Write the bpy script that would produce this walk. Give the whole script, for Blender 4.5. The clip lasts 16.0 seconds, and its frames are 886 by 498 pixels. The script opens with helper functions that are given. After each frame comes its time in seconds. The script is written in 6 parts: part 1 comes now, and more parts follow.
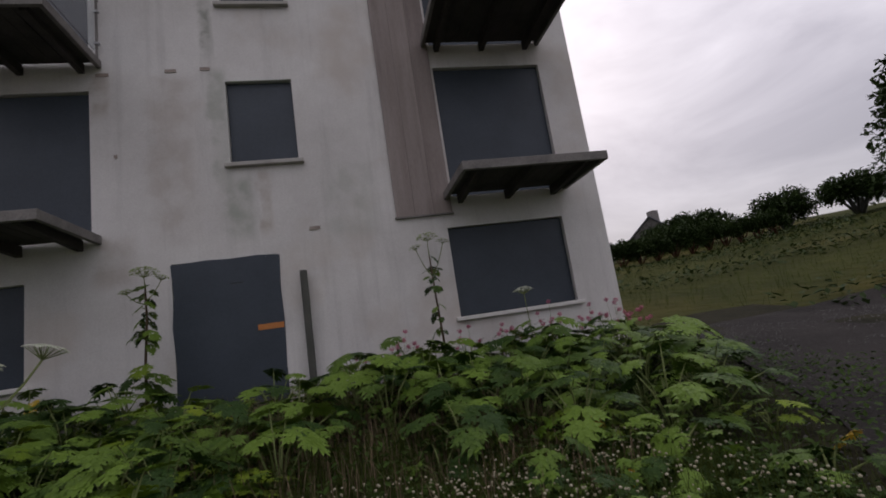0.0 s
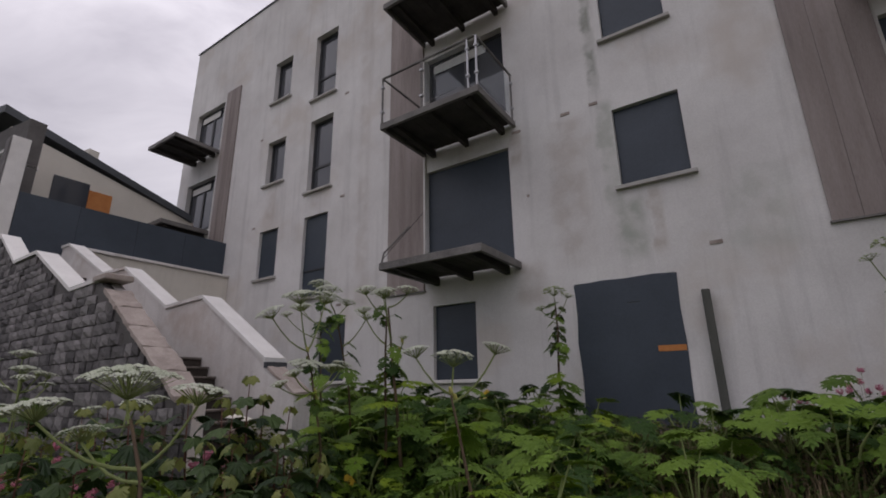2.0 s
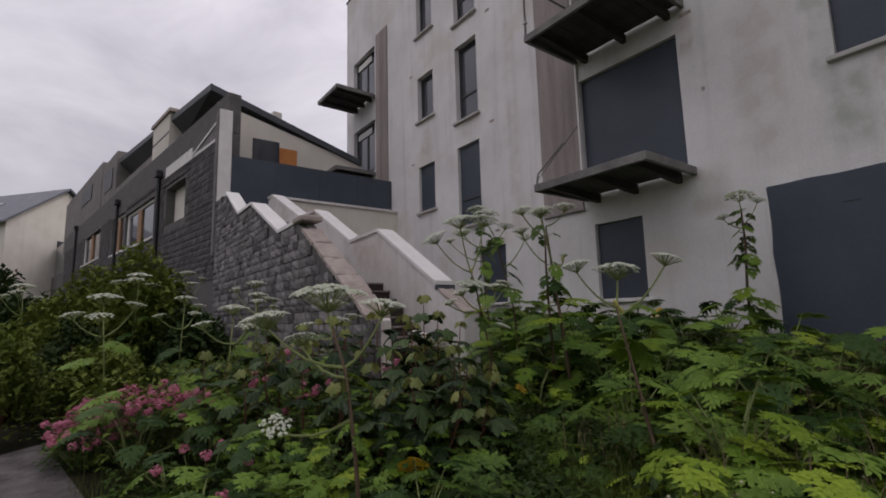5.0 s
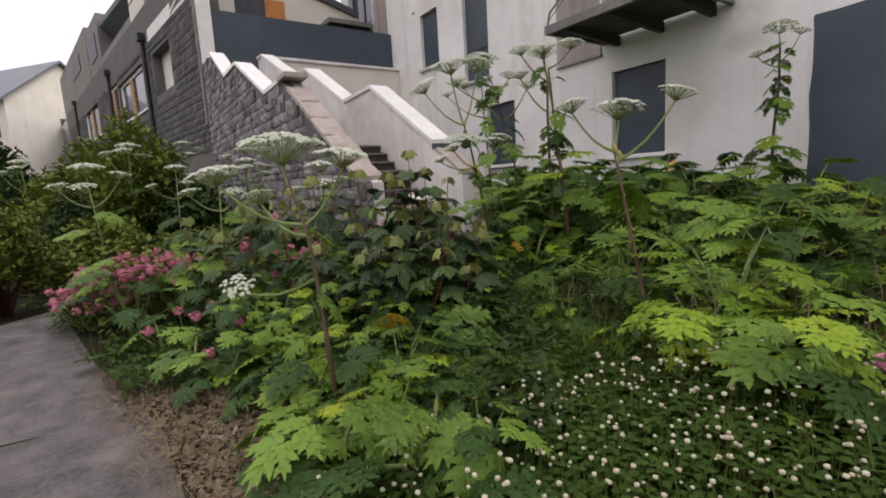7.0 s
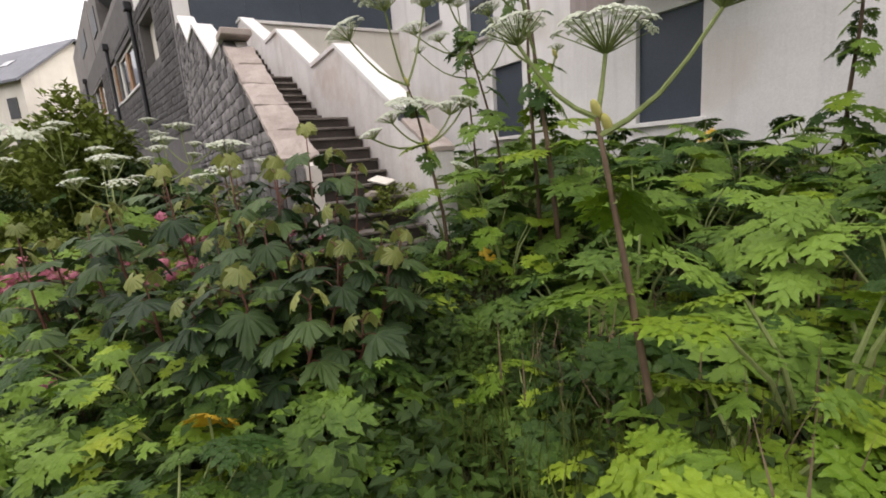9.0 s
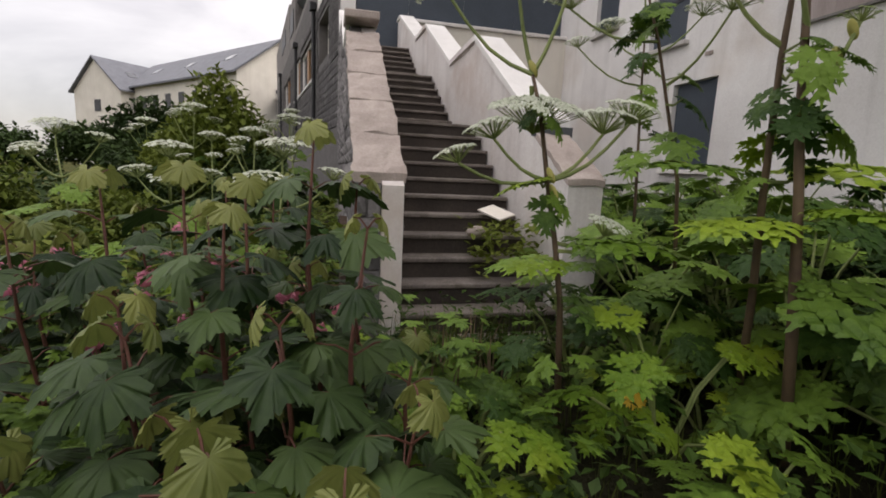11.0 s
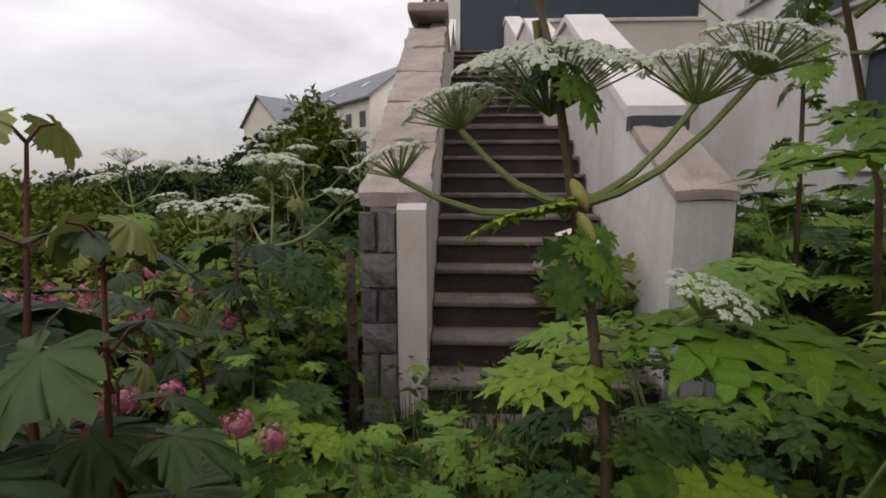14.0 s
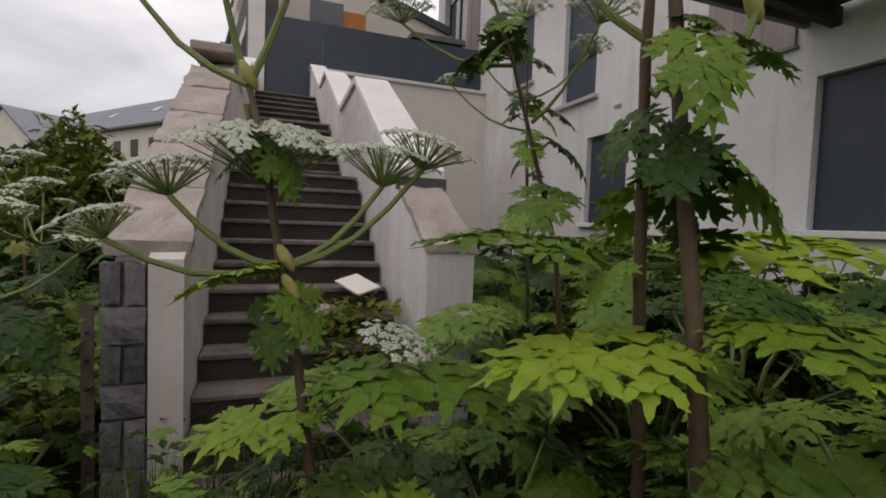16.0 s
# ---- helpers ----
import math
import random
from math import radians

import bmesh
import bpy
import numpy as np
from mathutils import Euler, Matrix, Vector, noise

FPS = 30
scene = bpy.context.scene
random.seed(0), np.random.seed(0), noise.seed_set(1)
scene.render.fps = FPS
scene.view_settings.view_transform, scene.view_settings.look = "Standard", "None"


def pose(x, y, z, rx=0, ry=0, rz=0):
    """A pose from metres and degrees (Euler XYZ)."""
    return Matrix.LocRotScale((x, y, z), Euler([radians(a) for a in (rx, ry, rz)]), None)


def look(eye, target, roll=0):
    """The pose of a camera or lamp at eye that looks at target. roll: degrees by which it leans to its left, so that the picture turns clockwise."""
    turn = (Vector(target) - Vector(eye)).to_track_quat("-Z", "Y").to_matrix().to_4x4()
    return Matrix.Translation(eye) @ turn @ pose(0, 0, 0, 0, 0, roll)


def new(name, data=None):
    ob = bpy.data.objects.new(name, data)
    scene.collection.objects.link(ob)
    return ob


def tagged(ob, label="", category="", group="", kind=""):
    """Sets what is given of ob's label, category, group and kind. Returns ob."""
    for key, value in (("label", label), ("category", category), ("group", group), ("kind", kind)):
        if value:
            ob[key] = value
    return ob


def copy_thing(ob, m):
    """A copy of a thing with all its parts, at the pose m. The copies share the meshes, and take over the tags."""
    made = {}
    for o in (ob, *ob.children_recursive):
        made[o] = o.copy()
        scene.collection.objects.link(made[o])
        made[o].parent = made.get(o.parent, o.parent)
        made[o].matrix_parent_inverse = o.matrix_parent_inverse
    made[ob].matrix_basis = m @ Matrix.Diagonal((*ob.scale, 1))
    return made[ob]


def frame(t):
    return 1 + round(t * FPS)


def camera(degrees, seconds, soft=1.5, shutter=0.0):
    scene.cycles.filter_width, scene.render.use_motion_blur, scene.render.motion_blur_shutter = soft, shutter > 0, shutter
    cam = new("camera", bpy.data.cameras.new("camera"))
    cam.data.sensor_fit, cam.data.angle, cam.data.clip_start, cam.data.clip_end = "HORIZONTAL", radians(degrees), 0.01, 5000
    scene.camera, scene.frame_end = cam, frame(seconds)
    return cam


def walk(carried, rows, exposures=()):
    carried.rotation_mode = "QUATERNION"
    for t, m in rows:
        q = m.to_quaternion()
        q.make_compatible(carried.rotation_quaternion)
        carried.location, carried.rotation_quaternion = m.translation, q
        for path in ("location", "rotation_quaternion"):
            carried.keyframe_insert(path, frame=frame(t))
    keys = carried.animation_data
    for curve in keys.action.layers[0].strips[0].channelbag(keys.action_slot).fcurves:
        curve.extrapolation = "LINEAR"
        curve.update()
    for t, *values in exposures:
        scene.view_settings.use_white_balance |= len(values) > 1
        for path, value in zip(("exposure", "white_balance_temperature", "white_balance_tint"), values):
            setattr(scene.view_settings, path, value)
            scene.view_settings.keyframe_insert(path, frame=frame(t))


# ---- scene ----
cam = camera(86.7, 16.0, soft=1.8)
PATH = [
    (0, (-1.111, 1.672, 1.359), (-0.7, 3.599, 1.699), -8.6),
    (0.5, (-1.091, 1.714, 1.384), (-1.224, 3.651, 1.865), -7.4),
    (1, (-1.123, 1.706, 1.347), (-1.652, 3.549, 1.914), -5.6),
    (1.5, (-1.147, 1.659, 1.349), (-1.963, 3.388, 1.937), -3.6),
    (2, (-1.186, 1.66, 1.312), (-2.256, 3.252, 1.879), -0.9),
    (2.5, (-1.209, 1.661, 1.299), (-2.512, 3.09, 1.808), 0.6),
    (3, (-1.205, 1.655, 1.273), (-2.658, 2.946, 1.744), 1.4),
    (3.5, (-1.164, 1.687, 1.257), (-2.657, 2.947, 1.687), 0.5),
    (6, (-1.183, 1.685, 1.263), (-2.868, 2.76, 1.328), -1.6),
    (6.5, (-1.2, 1.754, 1.202), (-2.9, 2.802, 1.101), -1.9),
    (7, (-1.282, 2.034, 1.161), (-2.927, 3.137, 0.879), -3.3),
    (7.5, (-1.369, 2.288, 1.146), (-2.922, 3.501, 0.803), -3.9),
    (8, (-1.446, 2.546, 1.181), (-2.993, 3.763, 0.824), -4.4),
    (8.5, (-1.704, 2.912, 1.17), (-3.315, 4.037, 0.796), -4.7),
    (9, (-1.981, 3.223, 1.198), (-3.674, 4.213, 0.81), -4.4),
    (9.5, (-2.253, 3.492, 1.261), (-4.041, 4.313, 0.899), -3.8),
    (10, (-2.581, 3.672, 1.288), (-4.428, 4.358, 0.95), -0.7),
    (12.5, (-3.659, 4.421, 1.306), (-5.627, 4.608, 1.005), 1.3),
    (13, (-3.805, 4.548, 1.312), (-5.782, 4.648, 1.025), 0.6),
    (13.5, (-3.846, 4.591, 1.307), (-5.823, 4.602, 1.009), -0.1),
    (14, (-3.857, 4.553, 1.327), (-5.835, 4.475, 1.036), 0.0),
    (14.5, (-3.826, 4.576, 1.331), (-5.805, 4.464, 1.062), -0.1),
    (15, (-3.799, 4.61, 1.348), (-5.785, 4.568, 1.115), 0.2),
    (15.5, (-3.772, 4.626, 1.368), (-5.75, 4.869, 1.191), 1.4),
    (16, (-3.704, 4.744, 1.382), (-5.582, 5.426, 1.279), 2.1),
]

EXPOSURES = [(0.0, -0.38, 6500, 18), (0.5, -0.26, 6500, 18), (1.0, -0.02, 6500, 18), (2.0, -0.10, 6500, 18), (3.5, -0.14, 6500, 18), (6.0, 0.18, 6600, 17), (6.5, 0.45, 6700, 16), (7.0, 0.92, 6750, 15), (8.0, 1.45, 6850, 14), (9.0, 1.32, 6950, 13), (10.0, 0.88, 6950, 13), (12.5, 0.78, 6850, 13), (14.5, 0.50, 6850, 13), (16.0, 0.42, 6850, 13)]
walk(cam, [(t, look(eye, target, roll)) for t, eye, target, roll in PATH], EXPOSURES)

# ---- sky and light: an overcast summer day ----
world = bpy.data.worlds.new("overcast_sky")
scene.world = world
world.use_nodes = True
wt = world.node_tree
wt.nodes.clear()


def wnode(kind, **values):
    n = wt.nodes.new(kind)
    for key, value in values.items():
        n.inputs[key].default_value = value
    return n


sky = wt.nodes.new("ShaderNodeTexSky")
sky.sky_type, sky.sun_disc, sky.sun_elevation, sky.sun_rotation = "NISHITA", False, radians(30), radians(28)
coord = wt.nodes.new("ShaderNodeTexCoord")
stretch = wnode("ShaderNodeMapping", Scale=(1.0, 1.0, 2.6))
clouds = wnode("ShaderNodeTexNoise", Scale=2.6, Detail=6.0, Roughness=0.55, Distortion=0.5)
ramp = wt.nodes.new("ShaderNodeValToRGB")
ramp.color_ramp.elements[0].position, ramp.color_ramp.elements[0].color = 0.30, (0.58, 0.57, 0.61, 1)
ramp.color_ramp.elements[1].position, ramp.color_ramp.elements[1].color = 0.68, (0.95, 0.94, 0.975, 1)
thin = wt.nodes.new("ShaderNodeMix")
thin.data_type = "RGBA"
thin.inputs["Factor"].default_value = 0.985
back = wnode("ShaderNodeBackground", Strength=1.0)
wout = wt.nodes.new("ShaderNodeOutputWorld")
wt.links.new(coord.outputs["Generated"], stretch.inputs["Vector"])
wt.links.new(stretch.outputs["Vector"], clouds.inputs["Vector"])
wt.links.new(clouds.outputs["Fac"], ramp.inputs["Fac"])
wt.links.new(sky.outputs["Color"], thin.inputs["A"])
# overcast sky: brighter towards the zenith and towards the veiled sun in the north-east
axes = wt.nodes.new("ShaderNodeSeparateXYZ")
wt.links.new(coord.outputs["Generated"], axes.inputs["Vector"])
aim = wt.nodes.new("ShaderNodeVectorMath")
aim.operation = "DOT_PRODUCT"
aim.inputs[1].default_value = Vector((0.42, 0.80, 0.43)).normalized()
wt.links.new(coord.outputs["Generated"], aim.inputs[0])


def wmath(op, first, second):
    n = wt.nodes.new("ShaderNodeMath")
    n.operation = op
    for i, v in enumerate((first, second)):
        if isinstance(v, (int, float)):
            n.inputs[i].default_value = v
        else:
            wt.links.new(v, n.inputs[i])
    return n.outputs[0]


glow = wmath("MULTIPLY", wmath("POWER", wmath("MAXIMUM", aim.outputs["Value"], 0.0), 4.0), 0.38)
level = wmath("ADD", wmath("ADD", wmath("MULTIPLY", wmath("MAXIMUM", axes.outputs["Z"], 0.0), 1.25), 0.36), glow)
lit = wt.nodes.new("ShaderNodeVectorMath")
lit.operation = "SCALE"
wt.links.new(ramp.outputs["Color"], lit.inputs[0])
wt.links.new(level, lit.inputs["Scale"])
wt.links.new(lit.outputs["Vector"], thin.inputs["B"])
wt.links.new(thin.outputs["Result"], back.inputs["Color"])
wt.links.new(back.outputs["Background"], wout.inputs["Surface"])

sun = new("sun", bpy.data.lights.new("sun", "SUN"))
sun.data.energy, sun.data.angle, sun.data.color = 0.5, radians(30), (1.0, 0.97, 0.93)
sun.matrix_world = look((12, 22, 30), (0, 0, 0))

# ---- materials ----


def material(name, dark, light, rough=0.8, grain=40.0, stain=1.5, bump=0.3, metal=0.0, vary=0.0, spec=0.4, streak=0.0, stretch_xyz=(1, 1, 1), through_light=0.0, dist=0.01, tint=None, tint_at=0.6, veins=None):
    """A surface between two colours, mottled at two scales; vary: difference from object to object; streak: marks that run down."""
    m = bpy.data.materials.new(name)
    m.use_nodes = True
    t = m.node_tree
    t.nodes.clear()

    def node(kind, **values):
        n = t.nodes.new(kind)
        for key, value in values.items():
            n.inputs[key].default_value = value
        return n

    def math_node(op, a, b):
        n = t.nodes.new("ShaderNodeMath")
        n.operation = op
        for i, v in enumerate((a, b)):
            if isinstance(v, (int, float)):
                n.inputs[i].default_value = v
            else:
                t.links.new(v, n.inputs[i])
        return n.outputs[0]

    out, bsdf, pos = node("ShaderNodeOutputMaterial"), node("ShaderNodeBsdfPrincipled"), node("ShaderNodeTexCoord")
    geo = node("ShaderNodeNewGeometry")
    mapped = node("ShaderNodeMapping", Scale=stretch_xyz)
    t.links.new(geo.outputs["Position"], mapped.inputs["Vector"])
    fine = node("ShaderNodeTexNoise", Scale=grain, Detail=4.0, Roughness=0.6)
    broad = node("ShaderNodeTexNoise", Scale=stain, Detail=5.0, Roughness=0.6)
    t.links.new(mapped.outputs["Vector"], fine.inputs["Vector"])
    t.links.new(mapped.outputs["Vector"], broad.inputs["Vector"])
    f = math_node("ADD", math_node("MULTIPLY", fine.outputs["Fac"], 0.45), math_node("MULTIPLY", broad.outputs["Fac"], 0.75))
    f = math_node("SUBTRACT", f, 0.1)
    if vary:
        info = node("ShaderNodeObjectInfo")
        f = math_node("ADD", f, math_node("MULTIPLY", math_node("SUBTRACT", info.outputs["Random"], 0.5), vary))
    colours = node("ShaderNodeValToRGB")
    colours.color_ramp.elements[0].position, colours.color_ramp.elements[0].color = 0.25, (*dark, 1)
    colours.color_ramp.elements[1].position, colours.color_ramp.elements[1].color = 0.75, (*light, 1)
    t.links.new(f, colours.inputs["Fac"])
    colour = colours.outputs["Color"]
    if streak:
        runs = node("ShaderNodeMapping", Scale=(2.2, 2.2, 0.14))
        t.links.new(geo.outputs["Position"], runs.inputs["Vector"])
        drips = node("ShaderNodeTexNoise", Scale=1.6, Detail=5.0, Roughness=0.65)
        t.links.new(runs.outputs["Vector"], drips.inputs["Vector"])
        lift = node("ShaderNodeMapRange")
        lift.inputs["From Min"].default_value, lift.inputs["From Max"].default_value = 0.52, 0.78
        t.links.new(drips.outputs["Fac"], lift.inputs["Value"])
        mix = t.nodes.new("ShaderNodeMix")
        mix.data_type = "RGBA"
        mix.inputs["B"].default_value = (*(c * 0.55 for c in dark), 1)
        t.links.new(math_node("MULTIPLY", lift.outputs["Result"], streak), mix.inputs["Factor"])
        t.links.new(colour, mix.inputs["A"])
        colour = mix.outputs["Result"]
    if tint:
        patch = node("ShaderNodeTexNoise", Scale=stain * 0.7, Detail=4.0, Roughness=0.6)
        t.links.new(mapped.outputs["Vector"], patch.inputs["Vector"])
        lift2 = node("ShaderNodeMapRange")
        lift2.inputs["From Min"].default_value, lift2.inputs["From Max"].default_value = tint_at, tint_at + 0.16
        t.links.new(patch.outputs["Fac"], lift2.inputs["Value"])
        mix2 = t.nodes.new("ShaderNodeMix")
        mix2.data_type = "RGBA"
        mix2.inputs["B"].default_value = (*tint, 1)
        t.links.new(math_node("MULTIPLY", lift2.outputs["Result"], 0.6), mix2.inputs["Factor"])
        t.links.new(colour, mix2.inputs["A"])
        colour = mix2.outputs["Result"]
    vein = None
    if veins:
        uv = node("ShaderNodeSeparateXYZ")
        t.links.new(pos.outputs["UV"], uv.inputs["Vector"])
        side = math_node("ABSOLUTE", uv.outputs["Y"], 0.0)
        middle = math_node("LESS_THAN", side, 0.045)
        phase = math_node("DIVIDE", math_node("SUBTRACT", math_node("SUBTRACT", uv.outputs["X"], math_node("MULTIPLY", side, 0.22)), 0.08), 0.265)
        near = math_node("ABSOLUTE", math_node("SUBTRACT", math_node("FRACT", math_node("ADD", phase, 0.5), 0.0), 0.5), 0.0)
        lateral = math_node("LESS_THAN", near, 0.05)
        fine_phase = math_node("DIVIDE", math_node("ADD", uv.outputs["X"], math_node("MULTIPLY", side, 0.55)), 0.09)
        fine_near = math_node("ABSOLUTE", math_node("SUBTRACT", math_node("FRACT", fine_phase, 0.0), 0.5), 0.0)
        net = math_node("MULTIPLY", math_node("LESS_THAN", fine_near, 0.09), 0.35)
        vein = math_node("MULTIPLY", math_node("MAXIMUM", math_node("MAXIMUM", middle, lateral), net), math_node("GREATER_THAN", uv.outputs["X"], 0.001))
        mix3 = t.nodes.new("ShaderNodeMix")
        mix3.data_type = "RGBA"
        mix3.inputs["B"].default_value = (*veins, 1)
        t.links.new(math_node("MULTIPLY", vein, 0.15), mix3.inputs["Factor"])
        t.links.new(colour, mix3.inputs["A"])
        colour = mix3.outputs["Result"]
    t.links.new(colour, bsdf.inputs["Base Color"])
    bsdf.inputs["Roughness"].default_value, bsdf.inputs["Metallic"].default_value = rough, metal
    bsdf.inputs["Specular IOR Level"].default_value = spec
    if bump:
        relief = node("ShaderNodeBump", Strength=bump, Distance=dist)
        t.links.new(math_node("SUBTRACT", fine.outputs["Fac"], math_node("MULTIPLY", vein, 0.8)) if vein else fine.outputs["Fac"], relief.inputs["Height"])
        t.links.new(relief.outputs["Normal"], bsdf.inputs["Normal"])
    shader = bsdf.outputs["BSDF"]
    if through_light:
        lucent = node("ShaderNodeBsdfTranslucent")
        t.links.new(colour, lucent.inputs["Color"])
        blend = node("ShaderNodeMixShader", Fac=through_light)
        t.links.new(shader, blend.inputs[1])
        t.links.new(lucent.outputs["BSDF"], blend.inputs[2])
        shader = blend.outputs["Shader"]
    t.links.new(shader, out.inputs["Surface"])
    return m


RENDER = material("white_render", (0.55, 0.53, 0.51), (0.80, 0.785, 0.765), 0.9, 55, 0.7, 0.25, streak=0.34, dist=0.004, tint=(0.55, 0.49, 0.43), tint_at=0.52)
CREAM = material("cream_render", (0.58, 0.54, 0.47), (0.74, 0.70, 0.62), 0.9, 50, 0.8, 0.25, streak=0.2, dist=0.004)
PARAPET = material("stained_white_paint", (0.54, 0.50, 0.47), (0.78, 0.755, 0.73), 0.85, 45, 1.6, 0.3, streak=0.4, dist=0.004, tint=(0.46, 0.37, 0.31), tint_at=0.53)
COPING = material("weathered_concrete_coping", (0.25, 0.205, 0.18), (0.47, 0.405, 0.36), 0.9, 60, 3.0, 0.6, dist=0.008, tint=(0.15, 0.12, 0.10), tint_at=0.55)
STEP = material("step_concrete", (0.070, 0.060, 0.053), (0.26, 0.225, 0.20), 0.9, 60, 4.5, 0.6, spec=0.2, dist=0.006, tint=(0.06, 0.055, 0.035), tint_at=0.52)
# Riser colour is set far darker than the treads.
RISER = material("dark_brown_riser", (0.022, 0.018, 0.015), (0.075, 0.06, 0.05), 0.95, 60, 3.0, 0.5, dist=0.006)
STEEL = material("slate_blue_steel_sheet", (0.029, 0.040, 0.055), (0.052, 0.067, 0.087), 0.5, 30, 1.2, 0.08, spec=0.45, dist=0.003)
BALC = material("weathered_grey_steel", (0.085, 0.08, 0.076), (0.25, 0.235, 0.22), 0.75, 40, 2.5, 0.4, dist=0.004)
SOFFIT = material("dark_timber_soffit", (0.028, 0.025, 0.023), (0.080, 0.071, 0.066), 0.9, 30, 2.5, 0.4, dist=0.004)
CLAD = material("rust_stained_cladding", (0.19, 0.155, 0.143), (0.36, 0.31, 0.29), 0.8, 30, 1.4, 0.25, streak=0.5, vary=0.25, stretch_xyz=(3, 3, 0.35), dist=0.004)
FRAME = material("dark_window_frame", (0.03, 0.031, 0.034), (0.055, 0.056, 0.06), 0.5, 40, 3, 0.1)
WOODF = material("timber_window_frame", (0.20, 0.10, 0.045), (0.36, 0.20, 0.09), 0.6, 40, 3, 0.15)
SILL = material("grey_sill_paint", (0.32, 0.30, 0.28), (0.52, 0.50, 0.47), 0.8, 60, 3, 0.3, dist=0.004)
SILLW = material("white_sill_paint", (0.62, 0.60, 0.57), (0.80, 0.78, 0.75), 0.8, 60, 3, 0.2, dist=0.004)
STONE = material("grey_rubble_stone", (0.075, 0.07, 0.07), (0.24, 0.225, 0.22), 0.92, 28, 3.0, 0.8, vary=0.55, dist=0.02)
MORTAR = material("grey_mortar", (0.085, 0.08, 0.077), (0.15, 0.14, 0.135), 0.95, 60, 3.0, 0.6, dist=0.01)
SLATE = material("slate_roof", (0.10, 0.105, 0.12), (0.17, 0.175, 0.195), 0.7, 8, 1.2, 0.3, dist=0.02)
FASCIA = material("dark_grey_fascia", (0.045, 0.05, 0.056), (0.085, 0.092, 0.10), 0.6, 20, 1.5, 0.15)
ORANGE = material("orange_board", (0.42, 0.15, 0.04), (0.60, 0.25, 0.08), 0.8, 40, 3, 0.2)
WOODPOST = material("grey_green_timber_post", (0.055, 0.058, 0.05), (0.13, 0.13, 0.115), 0.9, 60, 4, 0.4, stretch_xyz=(2, 2, 0.3))
IRON = material("black_cast_iron", (0.012, 0.012, 0.013), (0.03, 0.03, 0.032), 0.55, 40, 3, 0.15)
CHROME = material("galvanised_rail", (0.32, 0.32, 0.33), (0.5, 0.5, 0.51), 0.4, 40, 3, 0.1, metal=0.8)
SLAB = material("path_concrete", (0.034, 0.030, 0.029), (0.150, 0.134, 0.128), 0.9, 55, 5.0, 0.9, spec=0.2, dist=0.006, tint=(0.17, 0.155, 0.145), tint_at=0.56)
GRAVEL = material("dark_gravel", (0.013, 0.012, 0.011), (0.046, 0.041, 0.038), 0.95, 35, 0.8, 1.0, spec=0.12, dist=0.03)
SOIL = material("overgrown_soil", (0.010, 0.010, 0.006), (0.034, 0.032, 0.017), 0.95, 20, 1.2, 0.9, spec=0.08, dist=0.03)
STRAW = material("dead_straw", (0.10, 0.072, 0.043), (0.26, 0.195, 0.125), 0.9, 60, 4, 0.2, vary=0.3, spec=0.15)
HILL = material("rough_hill_pasture", (0.018, 0.025, 0.006), (0.062, 0.064, 0.016), 0.95, 1.5, 0.10, 0.8, spec=0.05, dist=0.3, tint=(0.11, 0.085, 0.025), tint_at=0.5)
LEAF = material("hogweed_leaf", (0.022, 0.056, 0.008), (0.138, 0.228, 0.030), 0.5, 30, 2.0, 0.35, vary=0.9, spec=0.2, through_light=0.15, dist=0.006, veins=(0.19, 0.27, 0.07))
LEAFY = material("yellowing_leaf", (0.40, 0.26, 0.02), (0.62, 0.42, 0.03), 0.6, 30, 4.0, 0.3, vary=0.3, through_light=0.25, dist=0.006)
LEAFLIME = material("bright_hogweed_leaf", (0.085, 0.160, 0.010), (0.230, 0.325, 0.026), 0.5, 30, 2.0, 0.35, vary=0.6, spec=0.2, through_light=0.2, dist=0.006, tint=(0.40, 0.36, 0.03), tint_at=0.60, veins=(0.34, 0.42, 0.12))
SYC = material("sycamore_leaf", (0.010, 0.025, 0.007), (0.056, 0.092, 0.026), 0.5, 30, 2.0, 0.35, vary=0.5, spec=0.2, through_light=0.12, dist=0.006)
SYCNEW = material("young_sycamore_leaf", (0.13, 0.16, 0.04), (0.24, 0.26, 0.07), 0.5, 30, 2.0, 0.3, vary=0.5, through_light=0.3, dist=0.006)
STALK = material("green_stalk", (0.10, 0.13, 0.035), (0.22, 0.26, 0.09), 0.7, 60, 6, 0.3, vary=0.3, dist=0.003)
SHEATH = material("papery_leaf_sheath", (0.28, 0.27, 0.07), (0.46, 0.42, 0.15), 0.7, 40, 8, 0.3, spec=0.15, dist=0.003)
STEMP = material("purple_blotched_stem", (0.050, 0.028, 0.018), (0.125, 0.085, 0.045), 0.7, 25, 8, 0.3, dist=0.003)
REDSTEM = material("red_brown_twig", (0.06, 0.02, 0.014), (0.13, 0.05, 0.03), 0.7, 60, 6, 0.3, dist=0.003)
FLORET = material("white_floret", (0.43, 0.47, 0.34), (0.66, 0.68, 0.57), 0.8, 60, 12, 0.0, vary=0.2, through_light=0.2)
SEED = material("green_seed_head", (0.20, 0.27, 0.09), (0.40, 0.46, 0.22), 0.8, 60, 12, 0.0, through_light=0.2)
PINK = material("pink_valerian", (0.42, 0.10, 0.17), (0.66, 0.27, 0.36), 0.8, 60, 10, 0.0, through_light=0.2)
CLOVERW = material("cream_clover_head", (0.26, 0.22, 0.14), (0.56, 0.51, 0.39), 0.85, 200, 9, 0.2, dist=0.002)
